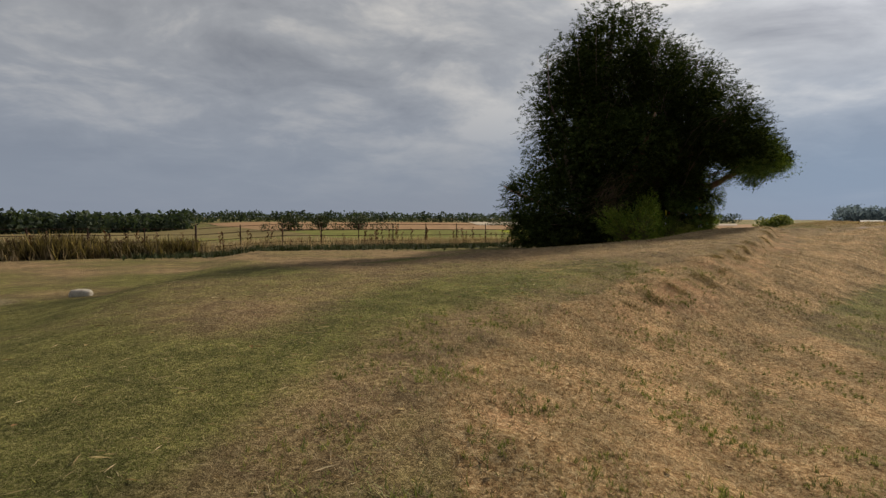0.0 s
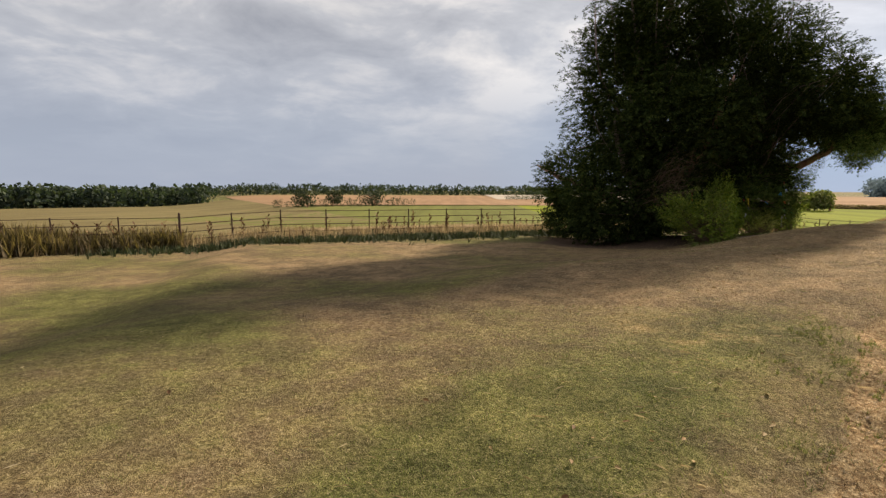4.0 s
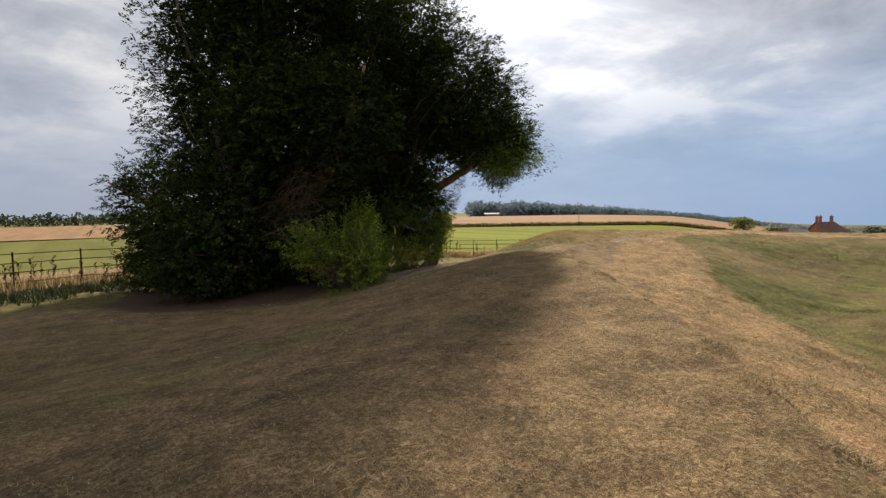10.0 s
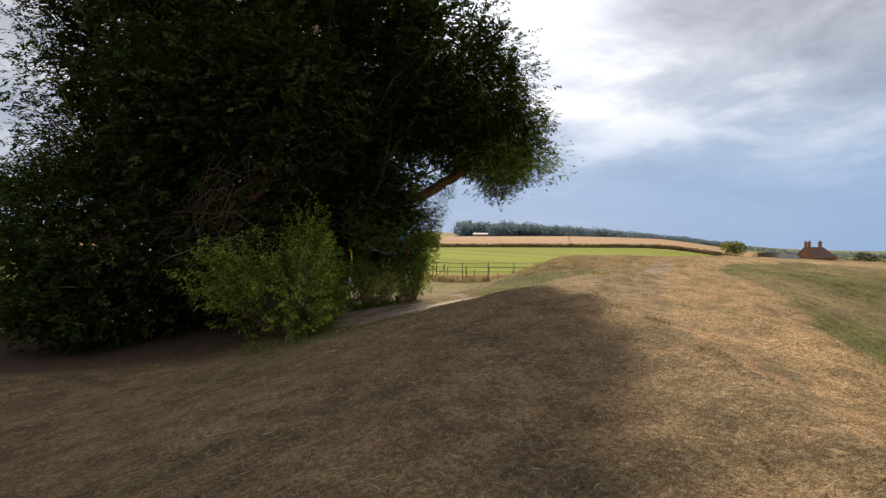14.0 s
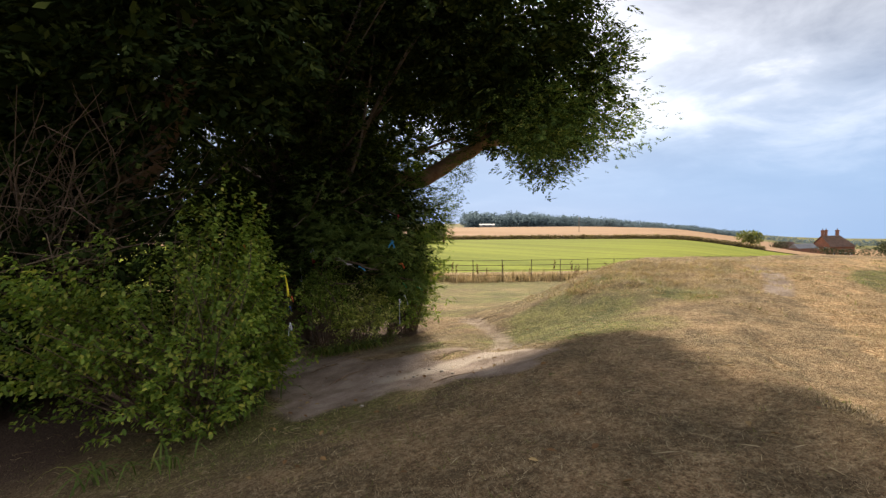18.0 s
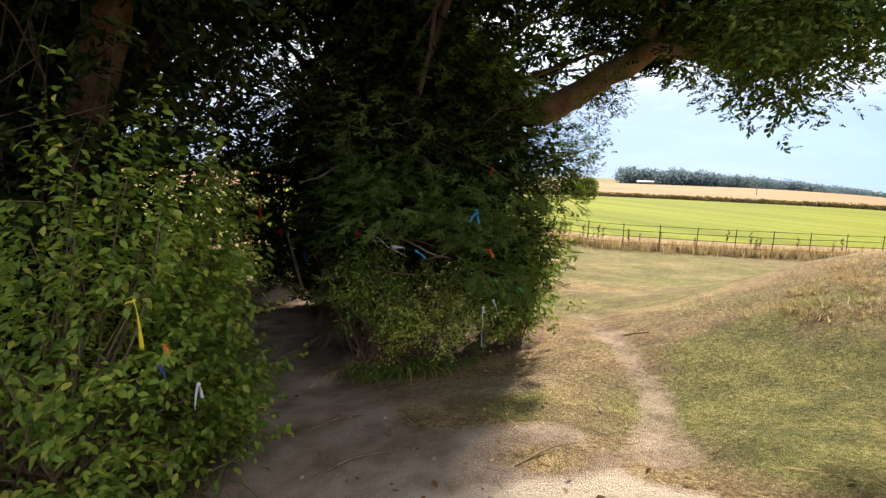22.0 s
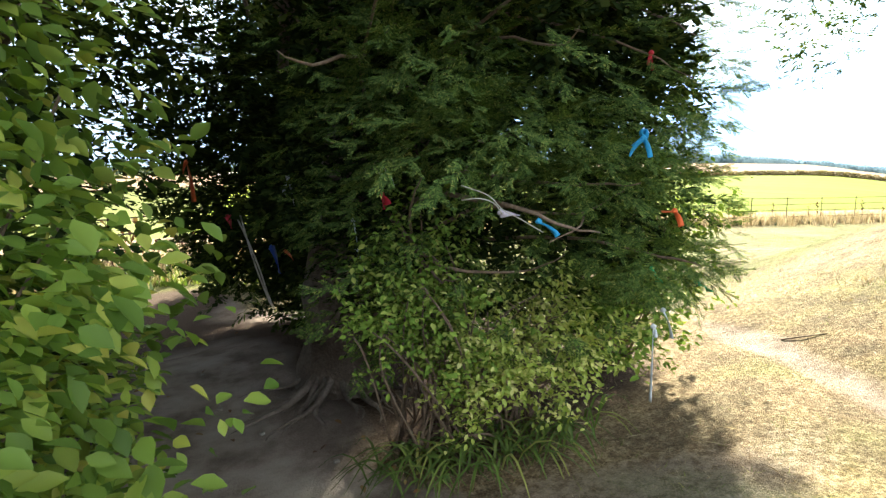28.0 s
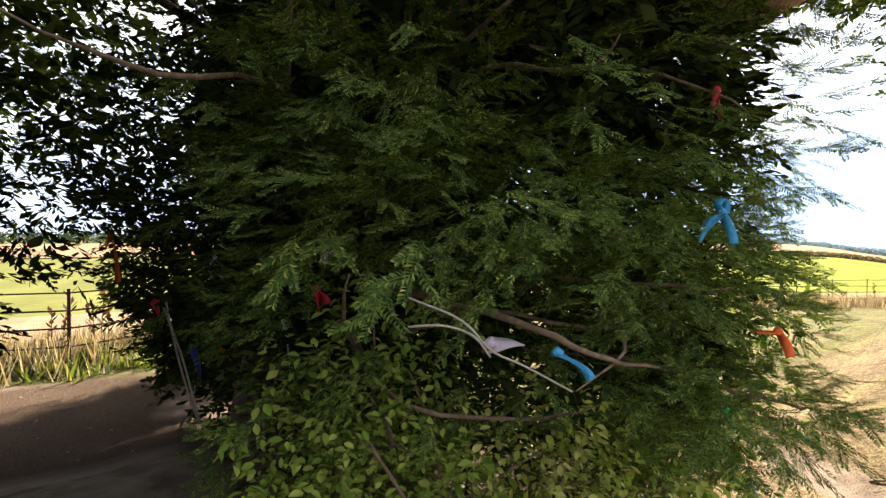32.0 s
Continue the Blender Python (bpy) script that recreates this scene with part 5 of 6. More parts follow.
    k = len(vs); vs += [(-0.012, 0, -0.02), (0.012, 0, -0.02), (0.006, 0, 1.0), (-0.006, 0, 1.0)]; fs.append((k, k + 1, k + 2, k + 3))
    k = len(vs); vs += [(0, -0.012, -0.02), (0, 0.012, -0.02), (0, 0.006, 1.0), (0, -0.006, 1.0)]; fs.append((k, k + 1, k + 2, k + 3))
    n = 620
    p = along_fence(rng, n, 0.45)
    p = p[(p[:, 0] < 9) | (rng.uniform(0, 1, n) < 0.3)]
    n = len(p)
    P = np.c_[p, land(p[:, 0], p[:, 1], False)]
    ob = new("dead_docks", scatter("dead_docks", (np.array(vs, float), np.array(fs)), P, rotations(rng, n, None, 0.12, 0.12), rng.uniform(0.4, 1.1, n), M_DOCK))
    tagged(ob, "standing dead dock stalks with rusty brown seed heads", "weeds", kind="stuff")


fence_weeds()


# ---------------------------------------------------------------- distance: woods, hedges, bushes, house
def leaf_heap(rng, centre, radii, n, size):
    """Quads in a heap, for far trees."""
    p, out = lobes_fill(rng, [(*centre, *radii)], n, 0.55, 0.25)
    R = rotations(rng, n, None, 1.2, 3.1)
    tv = np.array([(-0.5, -0.35, 0), (0.5, -0.25, 0.1), (0.4, 0.4, 0), (-0.4, 0.3, -0.1)])
    v = np.einsum("nij,kj->nki", R, tv) * rng.uniform(size * 0.6, size * 1.4, n)[:, None, None] + p[:, None, :]
    return v.reshape(-1, 3)


def polar(b, r):
    return 8 + r * math.sin(radians(b)), 15 + r * math.cos(radians(b))


def wood(label, b0, b1, r0, depth, height, n, mat, seed, quads=70, base=0.0, category="wood", name="wood", size=0.16):
    rng = np.random.default_rng(seed)
    vs = []
    for i in range(n):
        b, r = b0 + (b1 - b0) * (i + rng.uniform(-0.4, 0.4)) / n, (r0(b0 + (b1 - b0) * i / n) if callable(r0) else r0) + rng.uniform(0, depth)
        x, y = polar(b, r)
        z = float(land_base(np.array([x]), np.array([y]))[0]) + base
        h = (height(b) if callable(height) else height) * rng.uniform(0.75, 1.15)
        w = h * rng.uniform(0.38, 0.6)
        vs.append(leaf_heap(rng, (x, y, z + h * 0.52), (w, w, h * 0.52), quads, h * size))
    v = np.concatenate(vs)
    me = mesh_of(name, v, np.arange(len(v)).reshape(-1, 4), mat)
    tagged(new(name, me), label, category, kind="stuff")


wood("dark mixed woodland along the far field edge", -60, -27, 250, 60, 8.5, 220, M_FAR_WOOD, 81, 70)
wood("long far belt of dark trees", -30, 16, 620, 120, 12, 190, M_FAR_WOOD, 82)
wood("far belt of trees running into the haze", 8, 30, 900, 120, 14, 90, M_FAR_WOOD, 83)
wood("hazy wooded hill behind the stubble", 38, 58, 640, 60, lambda b: 19 - 11 * sstep(39, 60, b), 320, M_FAR_HAZED, 84, 90, base=-2, size=0.1)
wood("hazy low wood on the skyline", 51, 66, 900, 60, 11, 140, M_FAR_HAZED, 85, 110, base=-3, size=0.13)
wood("hazy line of distant trees beyond the house", 60, 115, 900, 80, 9, 300, M_FAR_HAZED, 86, 80, base=-2, size=0.14)
wood("dark garden trees round the house", 73.2, 84, 205, 25, 3.2, 40, M_HEDGE, 186, 90, size=0.09)
wood("dark clipped hedge at the end of the green field", 27, 66, 109, 1.2, 0.85, 700, M_WEED, 87, 44, category="hedge", name="hedge", size=0.17)
wood("scrubby hedge between the harvested fields", 4, 26, lambda b: 172 + 4 * b, 2, 1.9, 260, M_HEDGE, 88, 30, category="hedge", name="hedge", size=0.11)
wood("broken hedge of thorn bushes in the field", -25, -9, 92, 3, 1.6, 26, M_HEDGE, 89, 120, category="hedge", name="hedge", size=0.09)


def bush(b, r, h, w, label, seed, mat=None, quads=800):
    rng = np.random.default_rng(seed)
    x, y = polar(b, r)
    z = float(land(np.array([x]), np.array([y]), False)[0])
    t = thing("bush", label, "bush", (x, y, z), "field bushes")
    v, f = tube([(x, y, z - 0.1), (x + 0.1, y, z + h * 0.3), (x, y + 0.1, z + h * 0.6)], [0.05 * h, 0.035 * h, 0.01 * h], 6)
    part("trunk", mesh_of("trunk", v, f, M_BARK), t)
    vs = [leaf_heap(rng, (x + rng.normal(0, w * 0.3), y + rng.normal(0, w * 0.3), z + h * rng.uniform(0.4, 0.62)), (w * 0.6, w * 0.6, h * 0.4), quads // 4, h * 0.075) for k in range(4)]
    v = np.concatenate(vs)
    part("crown", mesh_of("crown", v, np.arange(len(v)).reshape(-1, 4), mat or M_HEDGE), t)


bush(8.0, 100, 2.6, 1.3, "lone round thorn bush in the field", 91)
bush(10.2, 110, 1.6, 0.9, "small dark bush by the field edge", 92)
bush(-22, 88, 3.4, 2.2, "dark rounded thorn bush", 93)
bush(-19, 90, 3.0, 2.0, "dark rounded thorn bush", 94)
bush(-14, 93, 3.2, 2.4, "dark rounded thorn bush", 95)
bush(65.2, 172, 4.6, 3.6, "green evergreen bush near the house", 96, M_TUFT, 1400)
bush(75.5, 190, 5.0, 3.6, "green garden tree beside the house", 97)
bush(78.5, 180, 4.0, 3.2, "green garden tree beside the house", 98)
bush(70.6, 205, 2.8, 4.0, "dark hedge bush in front of the house", 103)
bush(72.4, 208, 2.6, 4.0, "dark hedge bush in front of the house", 104)
bush(35.0, 96, 4.2, 2.6, "dull green thorn bush at the field edge", 100, M_TUFT, 1400)
bush(33.2, 97, 3.4, 2.2, "dull green thorn bush at the field edge", 105, M_TUFT, 1200)
bush(67.5, 190, 2.6, 3.0, "low green garden bush by the outbuildings", 99)



def make_house():
    x, y = polar(71.5, 262)
    z = float(land(np.array([x]), np.array([y]), False)[0]) - 0.6
    t = thing("house", "red brick country house with hipped brown tile roof", "house", (x, y, z))
    turn = Matrix.Rotation(radians(-24), 3, "Z")

    def place(vf, name, mat, parent=t, label=""):
        v, f = vf
        v = np.array([turn @ Vector((q[0] * 0.88, q[1], q[2])) for q in v]) + np.array([x, y, z])
        return part(name, mesh_of(name, v, f, mat), parent, label)

    place(box(-6.5, 6.5, -4, 4, -1, 4.6), "wall", M_BRICK)
    place((np.array([(-6.5, -4, 4.6), (-6.5, 4, 4.6), (-6.5, 0, 8.2)]) + 0.0, [(0, 1, 2)]), "gable", M_BRICK)
    place((np.array([(-7.0, -4.6, 4.2), (6.9, -4.6, 4.2), (6.9, 4.6, 4.2), (-7.0, 4.6, 4.2), (-6.9, 0, 8.5), (3.4, 0, 8.5)]),
           [(0, 1, 5, 4), (1, 2, 5), (2, 3, 4, 5), (3, 0, 1, 2)]), "roof", M_TILE)
    for cx, cy, w in ((-6.0, 0, 0.38), (-2.2, 1.6, 0.32), (2.4, 0.4, 0.5)):
        c = place(join(box(cx - w, cx + w, cy - 0.45, cy + 0.45, 6.5, 10.7), box(cx - w - 0.12, cx + w + 0.12, cy - 0.57, cy + 0.57, 10.3, 10.55)), "chimney", M_BRICK)
        place(tube([(cx, cy, 10.65), (cx, cy, 11.3)], [0.16, 0.13], 8), "chimney_pot", M_TILE, c)
    for wx in (-4.4, -1.4, 1.6, 4.6):
        for wz in (0.9,):
            w = place(box(wx - 0.5, wx + 0.5, -4.08, -3.95, wz, wz + 1.15), "window", M_WHITE)
            place(box(wx - 0.42, wx + 0.42, -4.11, -4.05, wz + 0.08, wz + 1.07), "pane", M_GLASS, w)
    for wy in (-1.6, 1.6):
        w = place(box(-6.58, -6.45, wy - 0.5, wy + 0.5, 3.0, 4.1), "window", M_WHITE)
        place(box(-6.61, -6.55, wy - 0.42, wy + 0.42, 3.08, 4.02), "pane", M_GLASS, w)
    # low grey-roofed outbuildings in front
    for bb, rr, ln, hh, mat in ((69.3, 236, 8, 1.7, M_SLATE), (67.9, 240, 7, 1.3, M_TILE)):
        ox, oy = polar(bb, rr)
        oz = float(land(np.array([ox]), np.array([oy]), False)[0])
        o = thing("outbuilding", "low farm outbuilding with a pitched roof", "outbuilding", (ox, oy, oz), "outbuildings by the house")
        v, f = box(-ln / 2, ln / 2, -2, 2, -1, hh)
        w = np.array([turn @ Vector(q) for q in v]) + np.array([ox, oy, oz])
        part("wall", mesh_of("wall", w, f, M_BRICK), o)
        v = np.array([(-ln / 2 - 0.3, -2.3, hh), (ln / 2 + 0.3, -2.3, hh), (ln / 2 + 0.3, 2.3, hh), (-ln / 2 - 0.3, 2.3, hh), (-ln / 2 - 0.3, 0, hh + 1.7), (ln / 2 + 0.3, 0, hh + 1.7)])
        w = np.array([turn @ Vector(q) for q in v]) + np.array([ox, oy, oz])
        part("roof", mesh_of("roof", w, [(0, 1, 5, 4), (2, 3, 4, 5), (1, 2, 5), (3, 0, 4), (3, 2, 1, 0)], mat), o)


make_house()


def far_barn():
    x, y = polar(40.2, 520)
    z = float(land(np.array([x]), np.array([y]), False)[0])
    t = thing("barn", "long pale grey farm shed below the wood", "barn", (x, y, z + 1))
    turn = Matrix.Rotation(radians(-38), 3, "Z")
    for name, vf, mat in (("wall", box(-7, 7, -4, 4, 0, 1.4), M_SLATE), ("roof", (np.array([(-7.4, -4.4, 1.4), (7.4, -4.4, 1.4), (7.4, 4.4, 1.4), (-7.4, 4.4, 1.4), (-7.4, 0, 2.6), (7.4, 0, 2.6)]), [(0, 1, 5, 4), (2, 3, 4, 5), (1, 2, 5), (3, 0, 4), (3, 2, 1, 0)]), M_SLATE)):
        v, f = vf
        v = np.array([turn @ Vector(q) for q in v]) + np.array([x, y, z + 1])
        part(name, mesh_of(name, v, f, mat), t)
    x, y = polar(49.5, 180)
    z = float(land(np.array([x]), np.array([y]), False)[0])
    v, f = tube([(x, y, z), (x, y, z + 5.2)], [0.14, 0.09], 6)
    tagged(new("telegraph_pole", mesh_of("telegraph_pole", v, f, M_WOOD)), "single dark wooden pole standing in the stubble field", "pole")


far_barn()


# ---------------------------------------------------------------- stones, sticks and litter
def rock(name, x, y, size, seed, mat, label, category="stone", sink=0.35, group=""):
    rng = np.random.default_rng(seed)
    bm = bmesh.new()
    bmesh.ops.create_icosphere(bm, subdivisions=3 if max(size) > 0.2 else 2, radius=1.0)
    for v in bm.verts:
        q = v.co.normalized()
        k = 1 + 0.16 * noise.noise(q * 1.7 + Vector((seed, 0, 0))) + 0.07 * noise.noise(q * 4 + Vector((0, seed, 0)))
        q = Vector((math.copysign(abs(q.x) ** 0.7, q.x), math.copysign(abs(q.y) ** 0.7, q.y), math.copysign(abs(q.z) ** 0.65, q.z))) * k
        v.co = Vector((q.x * size[0], q.y * size[1], q.z * size[2]))
    me = bpy.data.meshes.new(name)
    bm.to_mesh(me); bm.free()
    me.polygons.foreach_set("use_smooth", [True] * len(me.polygons))
    me.materials.append(mat)
    ob = new(name, me)
    ob.location = (x, y, z_at(x, y) + size[2] * (1 - 2 * sink))
    ob.rotation_euler = (rng.normal(0, 0.08), rng.normal(0, 0.08), rng.uniform(0, 3))
    return tagged(ob, label, category, group)


ob = rock("stone", -7.2, 10.5, (0.21, 0.13, 0.09), 3, M_STONE, "pale weathered stone block lying in the grass", sink=0.2)
ob.rotation_euler = (0, 0.05, 0.25)


# ---------------------------------------------------------------- turf near the walk
WALK_LINE = smooth_line([(0.0, -2.0), (-0.3, 4.0), (0.8, 7.0), (3.0, 10.0), (5.0, 12.6), (7.3, 15.9), (8.9, 17.8), (9.4, 19.6), (9.8, 21.3)], 60)


def turf_spots(rng, n, spread):
    i = rng.integers(0, len(WALK_LINE), n)
    p = WALK_LINE[i] + rng.normal(0, 1, (n, 2)) * spread
    return p


def make_turf_blades():
    rng = np.random.default_rng(101)
    p = np.concatenate([turf_spots(rng, 52000, 1.5), turf_spots(rng, 20000, 3.4) + np.array([1.2, 0.6]), np.c_[rng.normal(15.5, 2.0, 4000), rng.normal(21.3, 1.3, 4000)], np.c_[rng.uniform(5, 22, 12000), rng.uniform(3, 20, 12000)]])
    green, dry, soil = growth(p[:, 0], p[:, 1])
    keep = rng.uniform(0, 1, len(p)) > soil * 1.3
    p, green, dry = p[keep], green[keep], dry[keep]
    isgreen = rng.uniform(0, 1, len(p)) < np.clip(green * 1.5 - dry * 0.6 + 0.1, 0.05, 0.9)
    for sel, name, mat, lo, hi, lab in ((isgreen, "green_turf", M_BLADE, 0.016, 0.042, "short green grass of the bank"), (~isgreen, "straw_turf", M_STRAW, 0.015, 0.04, "short dry straw-coloured grass of the bank")):
        q = p[sel]
        n = len(q)
        P = np.c_[q, land(q[:, 0], q[:, 1]) - 0.004]
        tpl = blade_tuft(rng, 4, 1.3, 0.05)
        big = 1 + 0.6 * sstep(1.2, 2.0, bank_coords(q[:, 0], q[:, 1])[0]) - 0.25 * sstep(13, 15, q[:, 0])
        tagged(new(name, scatter(name, tpl, P, rotations(rng, n, None, 0.25, 0.25) * np.array([1.15, 1.15, 0.85])[None, :, None], rng.uniform(lo, hi, n) * big, mat)), lab, "grass", kind="stuff")
    # loose straws lying on the turf
    n = 7000
    q = turf_spots(rng, n, 2.2)
    q = q[growth(q[:, 0], q[:, 1])[2] < 0.6]
    n = len(q)
    P = np.c_[q, land(q[:, 0], q[:, 1]) + 0.01]
    tpl = (np.array([(-0.5, -0.007, 0), (-0.5, 0.007, 0), (0.1, 0.012, 0.05), (0.5, 0.0, 0.0)]), np.array([(0, 1, 2), (0, 2, 3)]))
    tagged(new("loose_straw", scatter("loose_straw", tpl, P, rotations(rng, n, None, 0.12, 0.5), rng.uniform(0.035, 0.13, n), M_STRAW)), "loose pale straws lying on the mown turf", "straw", kind="stuff")
    # coarse green tufts on the outer slope and mound
    n = 850
    q = np.c_[rng.uniform(-1.0, 11, n), 1.0 + 8.0 * rng.uniform(0, 1, n) ** 1.6]
    sd = bank_coords(q[:, 0], q[:, 1])[0]
    q = q[(sd > 1.0) & (sd < 8) & (lump(q[:, 0], q[:, 1], 0.9, 9) > -0.2)]
    near = turf_spots(rng, 160, 1.8)
    near = near[(lump(near[:, 0], near[:, 1], 0.9, 61) > 0.0) & (growth(near[:, 0], near[:, 1])[2] < 0.3)]
    tw = []
    for c in q:
        m = rng.integers(8, 30)
        tw.append(c + rng.normal(0, 0.035 + 0.003 * m, (m, 2)))
    q = np.concatenate(tw)
    n = len(q)
    low = np.concatenate([c + rng.normal(0, 0.05, (int(rng.integers(5, 14)), 2)) for c in near])
    size = np.r_[rng.uniform(0.025, 0.06, n), rng.uniform(0.018, 0.04, len(low))]
    q = np.concatenate([q, low])
    n = len(q)
    P = np.c_[q, land(q[:, 0], q[:, 1]) - 0.005]
    tpl = blade_tuft(rng, 7, 1.1, 0.055)
    tagged(new("coarse_tufts", scatter("coarse_tufts", tpl, P, rotations(rng, n, None, 0.25, 0.25), size, M_TUFT)), "coarse green tufts on the dry outer slope", "grass", kind="stuff")


make_turf_blades()


def hay_tufts():
    """Matted hay on the mound and clumps along the worn lip."""
    rng = np.random.default_rng(303)
    c = np.concatenate([np.c_[rng.normal(16.0, 2.0, 1000), rng.normal(21.5, 0.9, 1000)], np.c_[rng.uniform(13, 24, 500), rng.uniform(16, 22, 500)]])
    c = c[c[:, 0] > 13.9]
    k = rng.integers(5, 13, len(c))
    a = np.repeat(rng.uniform(-3.1, 3.1, len(c)), k) + rng.normal(0, 0.5, k.sum())
    q = np.repeat(c, k, axis=0) + rng.normal(0, 0.06, (k.sum(), 2))
    n = len(q)
    P = np.c_[q, land(q[:, 0], q[:, 1]) - 0.01]
    tpl = blade_tuft(rng, 6, 1.1, 0.045, 0.6)
    green = rng.uniform(0, 1, n) < np.clip(growth(q[:, 0], q[:, 1])[0] - 0.15, 0.03, 0.85)
    for sel, name, mat, lab in ((green, "green_tufts", M_BLADE, "green tufts on the mound's shoulder"), (~green, "hay_tufts", M_STRAW, "matted yellow hay on the grass mound")):
        tagged(new(name, scatter(name, tpl, P[sel], rotations(rng, int(sel.sum()), a[sel], 0.35, 0.35), rng.uniform(0.045, 0.11, int(sel.sum())), mat)), lab, "grass", kind="stuff")


hay_tufts()


def lip_tufts():
    """Dry grass and dark clods that break the edge of the worn lip."""
    rng = np.random.default_rng(404)
    c = np.c_[rng.uniform(1, 11.5, 60000), rng.uniform(6.5, 17.0, 60000)]
    edge = bank_coords(c[:, 0], c[:, 1])[0] - lip(c[:, 0], c[:, 1])
    c = c[(np.abs(edge - 0.06) < 0.2) & (lump(c[:, 0], c[:, 1], 0.22, 81) > 0.38)]
    k = rng.integers(3, 9, len(c))
    q = np.repeat(c, k, axis=0) + rng.normal(0, 0.035, (k.sum(), 2))
    P = np.c_[q, land(q[:, 0], q[:, 1]) - 0.012]
    dark = np.repeat(rng.uniform(0, 1, len(c)) < 0.25, k)
    for sel, name, mat, lab in ((dark, "lip_clods", M_WEED, "dark broken tufts along the worn lip"), (~dark, "lip_straw", M_STRAW, "dry straw hanging over the worn lip")):
        m = int(sel.sum())
        tagged(new(name, scatter(name, blade_tuft(rng, 6, 1.3, 0.06, 0.6), P[sel], rotations(rng, m, None, 0.4, 0.4), rng.uniform(0.03, 0.085, m), mat)), lab, "grass", kind="stuff")


lip_tufts()


# ---------------------------------------------------------------- ribbons, rags and strings tied to the twigs
def cloth(name, rgb, rough=0.6):
    return noisy(name, tuple(0.8 * c for c in rgb), rgb, 30, rough, 200, 0.2, 0.002)


C_BLUE, C_ORANGE, C_YELLOW, C_WHITE = cloth("blue_cloth", (0.05, 0.30, 0.55)), cloth("orange_cloth", (0.75, 0.13, 0.03)), cloth("yellow_cloth", (0.75, 0.60, 0.03)), cloth("white_cloth", (0.68, 0.68, 0.72))
C_RED, C_GREEN, C_LILAC, C_NAVY, C_STRING = cloth("red_cloth", (0.6, 0.03, 0.05)), cloth("green_cloth", (0.03, 0.42, 0.14)), cloth("lilac_cloth", (0.42, 0.36, 0.42)), cloth("navy_cloth", (0.02, 0.05, 0.22)), cloth("pale_string", (0.40, 0.36, 0.29))


def strip(points, width, twist=0.0, seed=0):
    """A ribbon's strip with a little thickness."""
    line = smooth_line(points, 12)
    tan = np.gradient(line, axis=0); tan /= np.linalg.norm(tan, axis=1)[:, None]
    vs = []
    for k, (q, a) in enumerate(zip(line, tan)):
        ang = 0.5 + seed + twist * k / 11
        ref = np.array([math.cos(ang), math.sin(ang), 0.15])
        s = ref - a * (ref @ a); s /= np.linalg.norm(s)
        n = np.cross(a, s) * 0.0012
        vs += [q - s * width / 2 - n, q + s * width / 2 - n, q + s * width / 2 + n, q - s * width / 2 + n]
    fs = [(4 * k + j, 4 * k + (j + 1) % 4, 4 * k + 4 + (j + 1) % 4, 4 * k + 4 + j) for k in range(11) for j in range(4)] + [(3, 2, 1, 0), (44, 45, 46, 47)]
    return np.array(vs), fs


def ribbon(at, mat, label, tails, width=0.02, loop=0.0, name="ribbon", knot=0.012):
    """A ribbon tied round a twig: a knot, hanging tails and perhaps a loop."""
    x, y, z = at
    t = thing(name, label, name, at, "ribbons tied to the trees")
    v, f = tube([(x - knot, y, z), (x, y, z + knot * 0.3), (x + knot, y, z)], [knot * 0.5, knot, knot * 0.5], 7)
    part("knot", mesh_of("knot", v, f, mat, True), t)
    for i, (dx, dy, dz) in enumerate(tails):
        p = [(x, y, z), (x + dx * 0.4, y + dy * 0.4, z + dz * 0.25), (x + dx * 0.8, y + dy * 0.8, z + dz * 0.65), (x + dx, y + dy, z + dz)]
        part("tail", mesh_of("tail", *strip(p, width, 1.2, i), mat, True), t)
    if loop:
        p = [(x, y, z), (x - 0.3 * loop, y + 0.1 * loop, z + 0.6 * loop), (x, y, z + loop), (x + 0.3 * loop, y - 0.1 * loop, z + 0.6 * loop), (x + 0.01, y, z)]
        part("loop", mesh_of("loop", *strip(p, width, 0.5, 1), mat, True), t)
    return t


ribbon((10.93, 22.2, 2.15), C_BLUE, "bright blue ribbon bow tied to a yew twig", [(-0.035, 0.02, -0.03), (0.02, -0.02, -0.075), (-0.04, 0.03, -0.07)], 0.02, 0.035)
ribbon((11.03, 22.12, 1.86), C_ORANGE, "short orange-red ribbon on the yew", [(-0.04, 0.03, 0.0), (0.025, -0.015, -0.06)], 0.022)
ribbon((8.80, 20.34, 1.98), C_YELLOW, "long yellow ribbon hanging in the green shrub", [(-0.03, 0.01, -0.01), (0.02, -0.01, -0.18)], 0.018, knot=0.007)
ribbon((11.03, 22.2, 1.36), C_WHITE, "long white ribbon hanging above the soil", [(0.0, 0.0, -0.34), (0.02, 0.0, -0.05)], 0.013)
ribbon((11.15, 22.26, 1.4), C_WHITE, "short white ribbon tied to a twig", [(0.04, -0.02, -0.13)], 0.018)
ribbon((8.97, 20.72, 1.5), C_WHITE, "white rag ribbon in the green shrub", [(-0.02, 0.0, -0.12), (0.01, 0.0, -0.07)], 0.018, knot=0.006)
ribbon((10.1, 22.98, 1.93), C_RED, "bright red rag ribbon against dark needles", [(0.0, -0.02, -0.07), (0.03, 0.0, -0.05)], 0.035)
ribbon((10.43, 22.2, 1.85), C_BLUE, "blue rag ribbon on a bare twig", [(0.05, -0.02, -0.04), (0.065, -0.03, -0.055)], 0.02)
ribbon((10.22, 22.12, 1.9), C_LILAC, "pale lilac cloth strip along a twig", [(0.1, 0.06, -0.015)], 0.03)
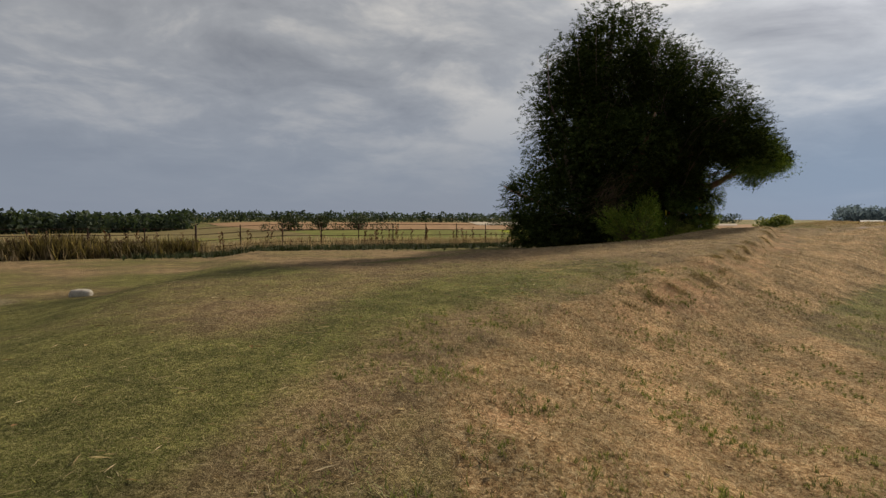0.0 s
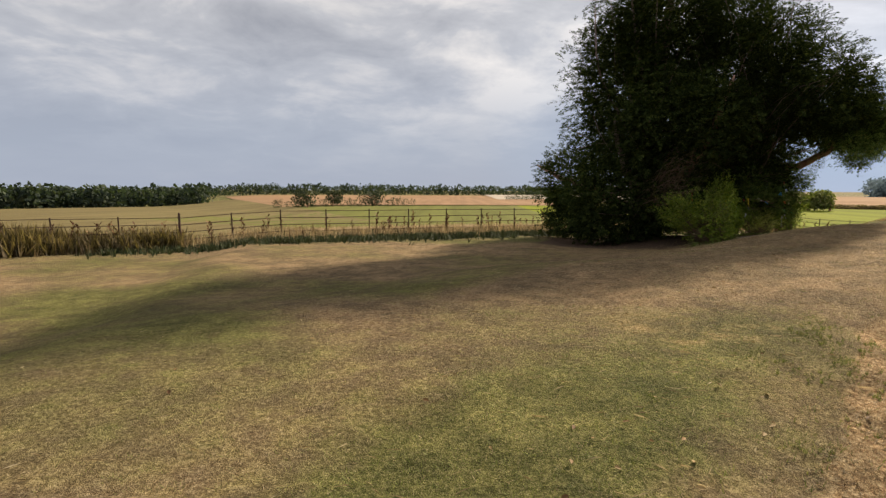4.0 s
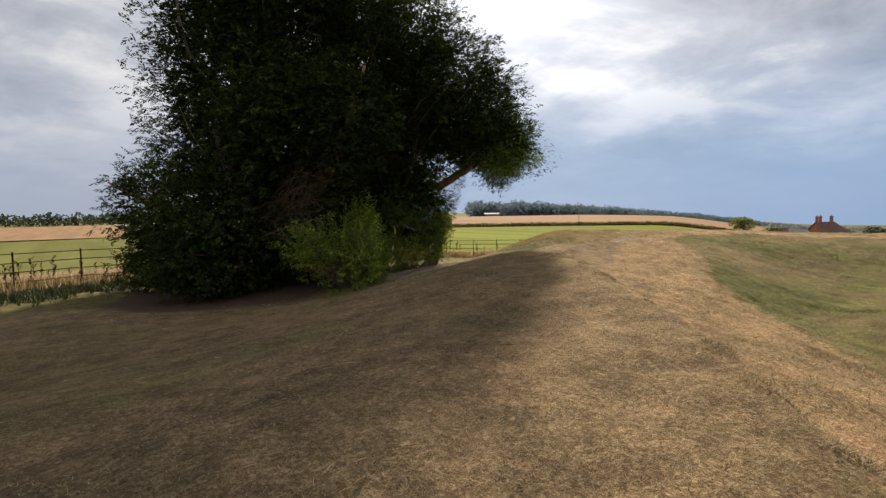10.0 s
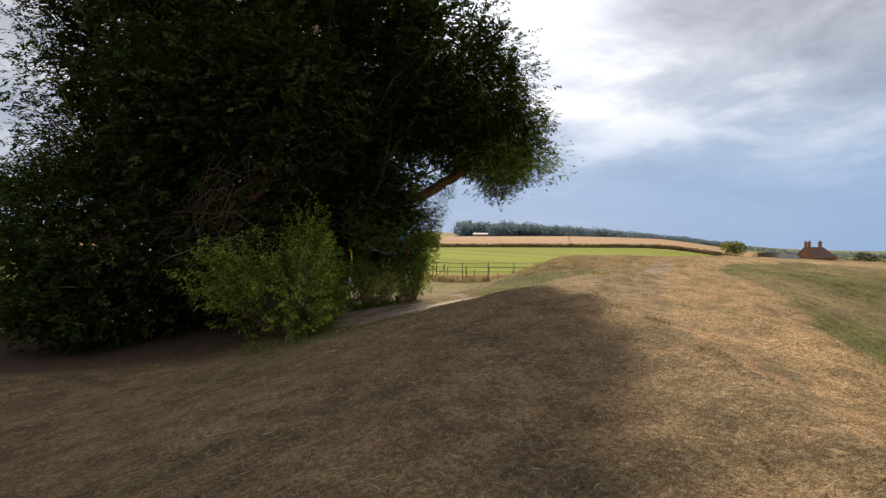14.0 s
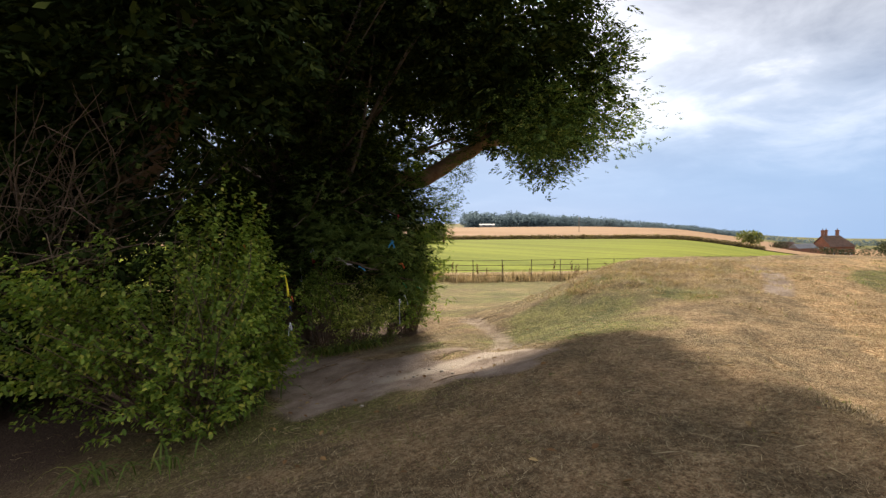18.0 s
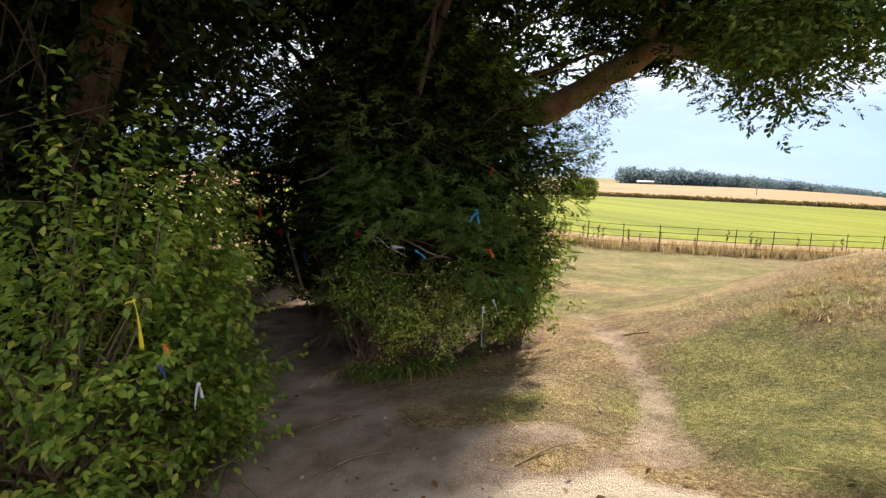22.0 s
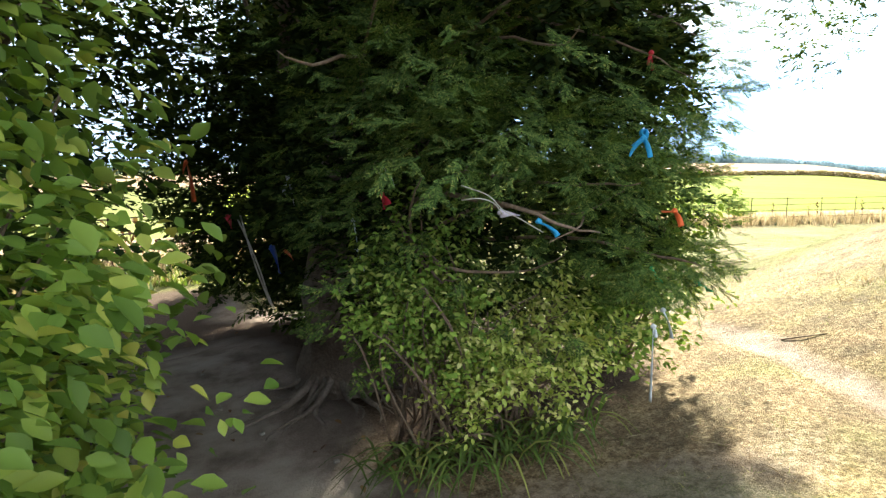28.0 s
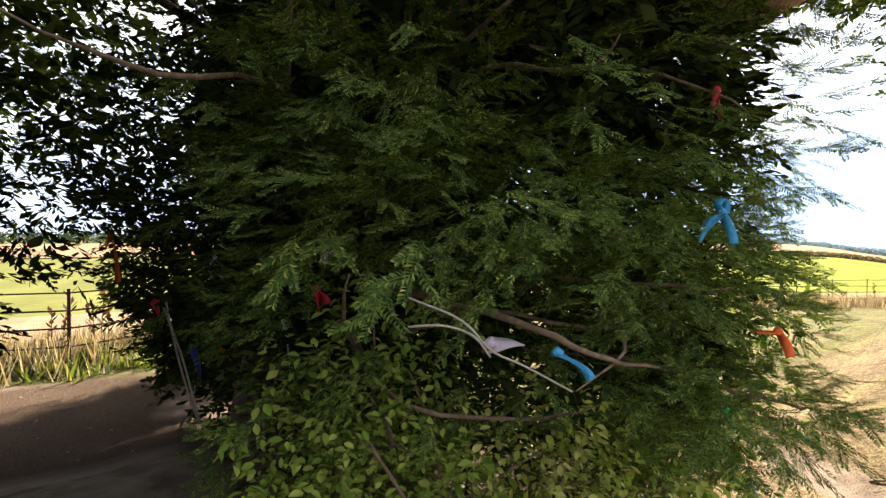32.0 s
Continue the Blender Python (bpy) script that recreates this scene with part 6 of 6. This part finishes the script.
ribbon((11.14, 22.38, 2.52), C_RED, "small red ribbon high on a twig", [(0.01, 0.0, -0.07), (-0.015, 0.0, -0.05)], 0.013)
ribbon((11.22, 22.4, 1.56), C_GREEN, "green cloth ribbon low on the yew", [(0.05, 0.0, -0.07)], 0.05)
ribbon((11.38, 22.28, 1.5), C_GREEN, "green cloth ribbon on the low yew branch", [(0.07, -0.02, -0.05)], 0.045)
ribbon((9.3, 25.3, 2.12), C_ORANGE, "long orange ribbon under the yews", [(-0.03, 0.0, -0.1), (0.03, 0.0, -0.32)], 0.04)
ribbon((10.05, 23.3, 1.78), C_WHITE, "thin white strip under the yew", [(0.02, 0.0, -0.2)], 0.014)
ribbon((10.2, 23.2, 2.05), C_WHITE, "white rag strip under the yew", [(0.05, 0.0, -0.1), (-0.03, 0.0, -0.05)], 0.028)
ribbon((9.85, 24.0, 2.0), C_WHITE, "white strip tied in the dark yew", [(0.03, 0.0, -0.22), (-0.03, 0.0, -0.1)], 0.02)
ribbon((10.12, 23.5, 1.6), C_WHITE, "short white strip under the yew", [(0.04, 0.0, -0.14)], 0.02)
ribbon((9.75, 24.2, 1.55), C_NAVY, "dark blue rag under the yew", [(0.04, 0.0, -0.18)], 0.05)
ribbon((8.86, 20.42, 1.7), C_NAVY, "dark blue rag in the green shrub", [(0.02, 0.0, -0.05)], 0.012, knot=0.006)
ribbon((8.88, 20.42, 1.78), C_ORANGE, "small orange ribbon in the green shrub", [(0.012, 0.0, -0.04)], 0.011, knot=0.005)
ribbon((8.8, 21.55, 2.2), C_ORANGE, "small orange ribbon in the green shrub", [(0.01, 0.0, -0.05)], 0.01, knot=0.007)
ribbon((9.55, 25.0, 1.7), C_RED, "faded red rag under the yews", [(0.02, 0.0, -0.1)], 0.06)
ribbon((9.9, 24.6, 1.45), C_ORANGE, "orange scrap ribbon under the yews", [(0.05, 0.0, -0.07)], 0.03)


def string(points, label, radius=0.004):
    v, f = tube(smooth_line(points, 20), radius, 5)
    tagged(new("string", mesh_of("string", v, f, C_STRING, True)), label, "string", "strings on the trees")


string([(10.04, 22.06, 2.0), (10.1, 22.0, 1.97), (10.14, 21.98, 1.925), (10.2, 21.98, 1.895), (10.29, 21.98, 1.845)], "pale knotted string on a bare twig", 0.0018)
string([(10.04, 22.06, 1.955), (10.08, 22.02, 1.96), (10.12, 22.0, 1.945), (10.15, 22.0, 1.91)], "pale string tied round a bare twig", 0.002)
string([(9.62, 24.75, 1.72), (9.68, 24.7, 1.4), (9.76, 24.65, 1.1), (9.8, 24.64, 1.02), (9.77, 24.66, 1.1), (9.7, 24.72, 1.4), (9.6, 24.8, 1.7)], "loop of pale rope hanging under the yews", 0.006)


# ---------------------------------------------------------------- sticks, pebbles and fallen leaves
def stick(points, r, label):
    v, f = tube(smooth_line([(x, y, z_at(x, y) + h) for x, y, h in points], 12), np.linspace(r, r * 0.4, 12), 6, 0.1)
    tagged(new("stick", mesh_of("stick", v, f, M_TWIG, True)), label, "stick", "sticks on the ground")


stick([(13.1, 22.92, 0.004), (13.13, 22.8, 0.014), (13.22, 22.68, 0.0)], 0.007, "dark broken branch beside the trodden path")
stick([(10.5, 20.55, 0.0), (10.75, 20.6, 0.012), (10.95, 20.62, 0.0)], 0.004, "grey stick lying on the soil")
stick([(9.55, 21.75, -0.005), (9.75, 21.8, 0.012), (9.95, 21.78, -0.005)], 0.011, "pale exposed root crossing the soil")
stick([(9.5, 21.1, -0.005), (9.75, 21.15, 0.012), (10.0, 21.1, -0.005)], 0.011, "pale exposed root crossing the soil")
stick([(9.9, 19.75, 0.0), (10.05, 19.7, 0.012), (10.25, 19.62, 0.0)], 0.006, "thin twig on the worn ground")

rng = np.random.default_rng(202)
for i in range(26):
    u = int(rng.integers(0, 34))
    px, py = SOIL_WAY[u] + rng.normal(0, 0.35, 2)
    w = float(rng.uniform(0.008, 0.022))
    rock("pebble", px, py, (w, w * 0.8, w * 0.55), 300 + i, M_PEBBLE, "small pale chalk pebble on the trodden soil", "pebble", 0.3, "pebbles on the soil")
M_FALLEN = leafy("fallen_leaf", (0.0, (0.10, 0.05, 0.022)), (0.5, (0.20, 0.11, 0.045)), (1.0, (0.32, 0.22, 0.10)), through=0.1, rough=0.7)
q = np.concatenate([turf_spots(rng, 260, 1.5), SOIL_WAY[rng.integers(0, 40, 150)] + rng.normal(0, 0.6, (150, 2))])
P = np.c_[q, land(q[:, 0], q[:, 1]) + 0.02]
tagged(new("fallen_leaves", scatter("fallen_leaves", OVAL, P, rotations(rng, len(P), None, 0.3, 0.5), rng.uniform(0.03, 0.06, len(P)), M_FALLEN)), "scattered brown fallen leaves on turf and soil", "leaves", kind="stuff")
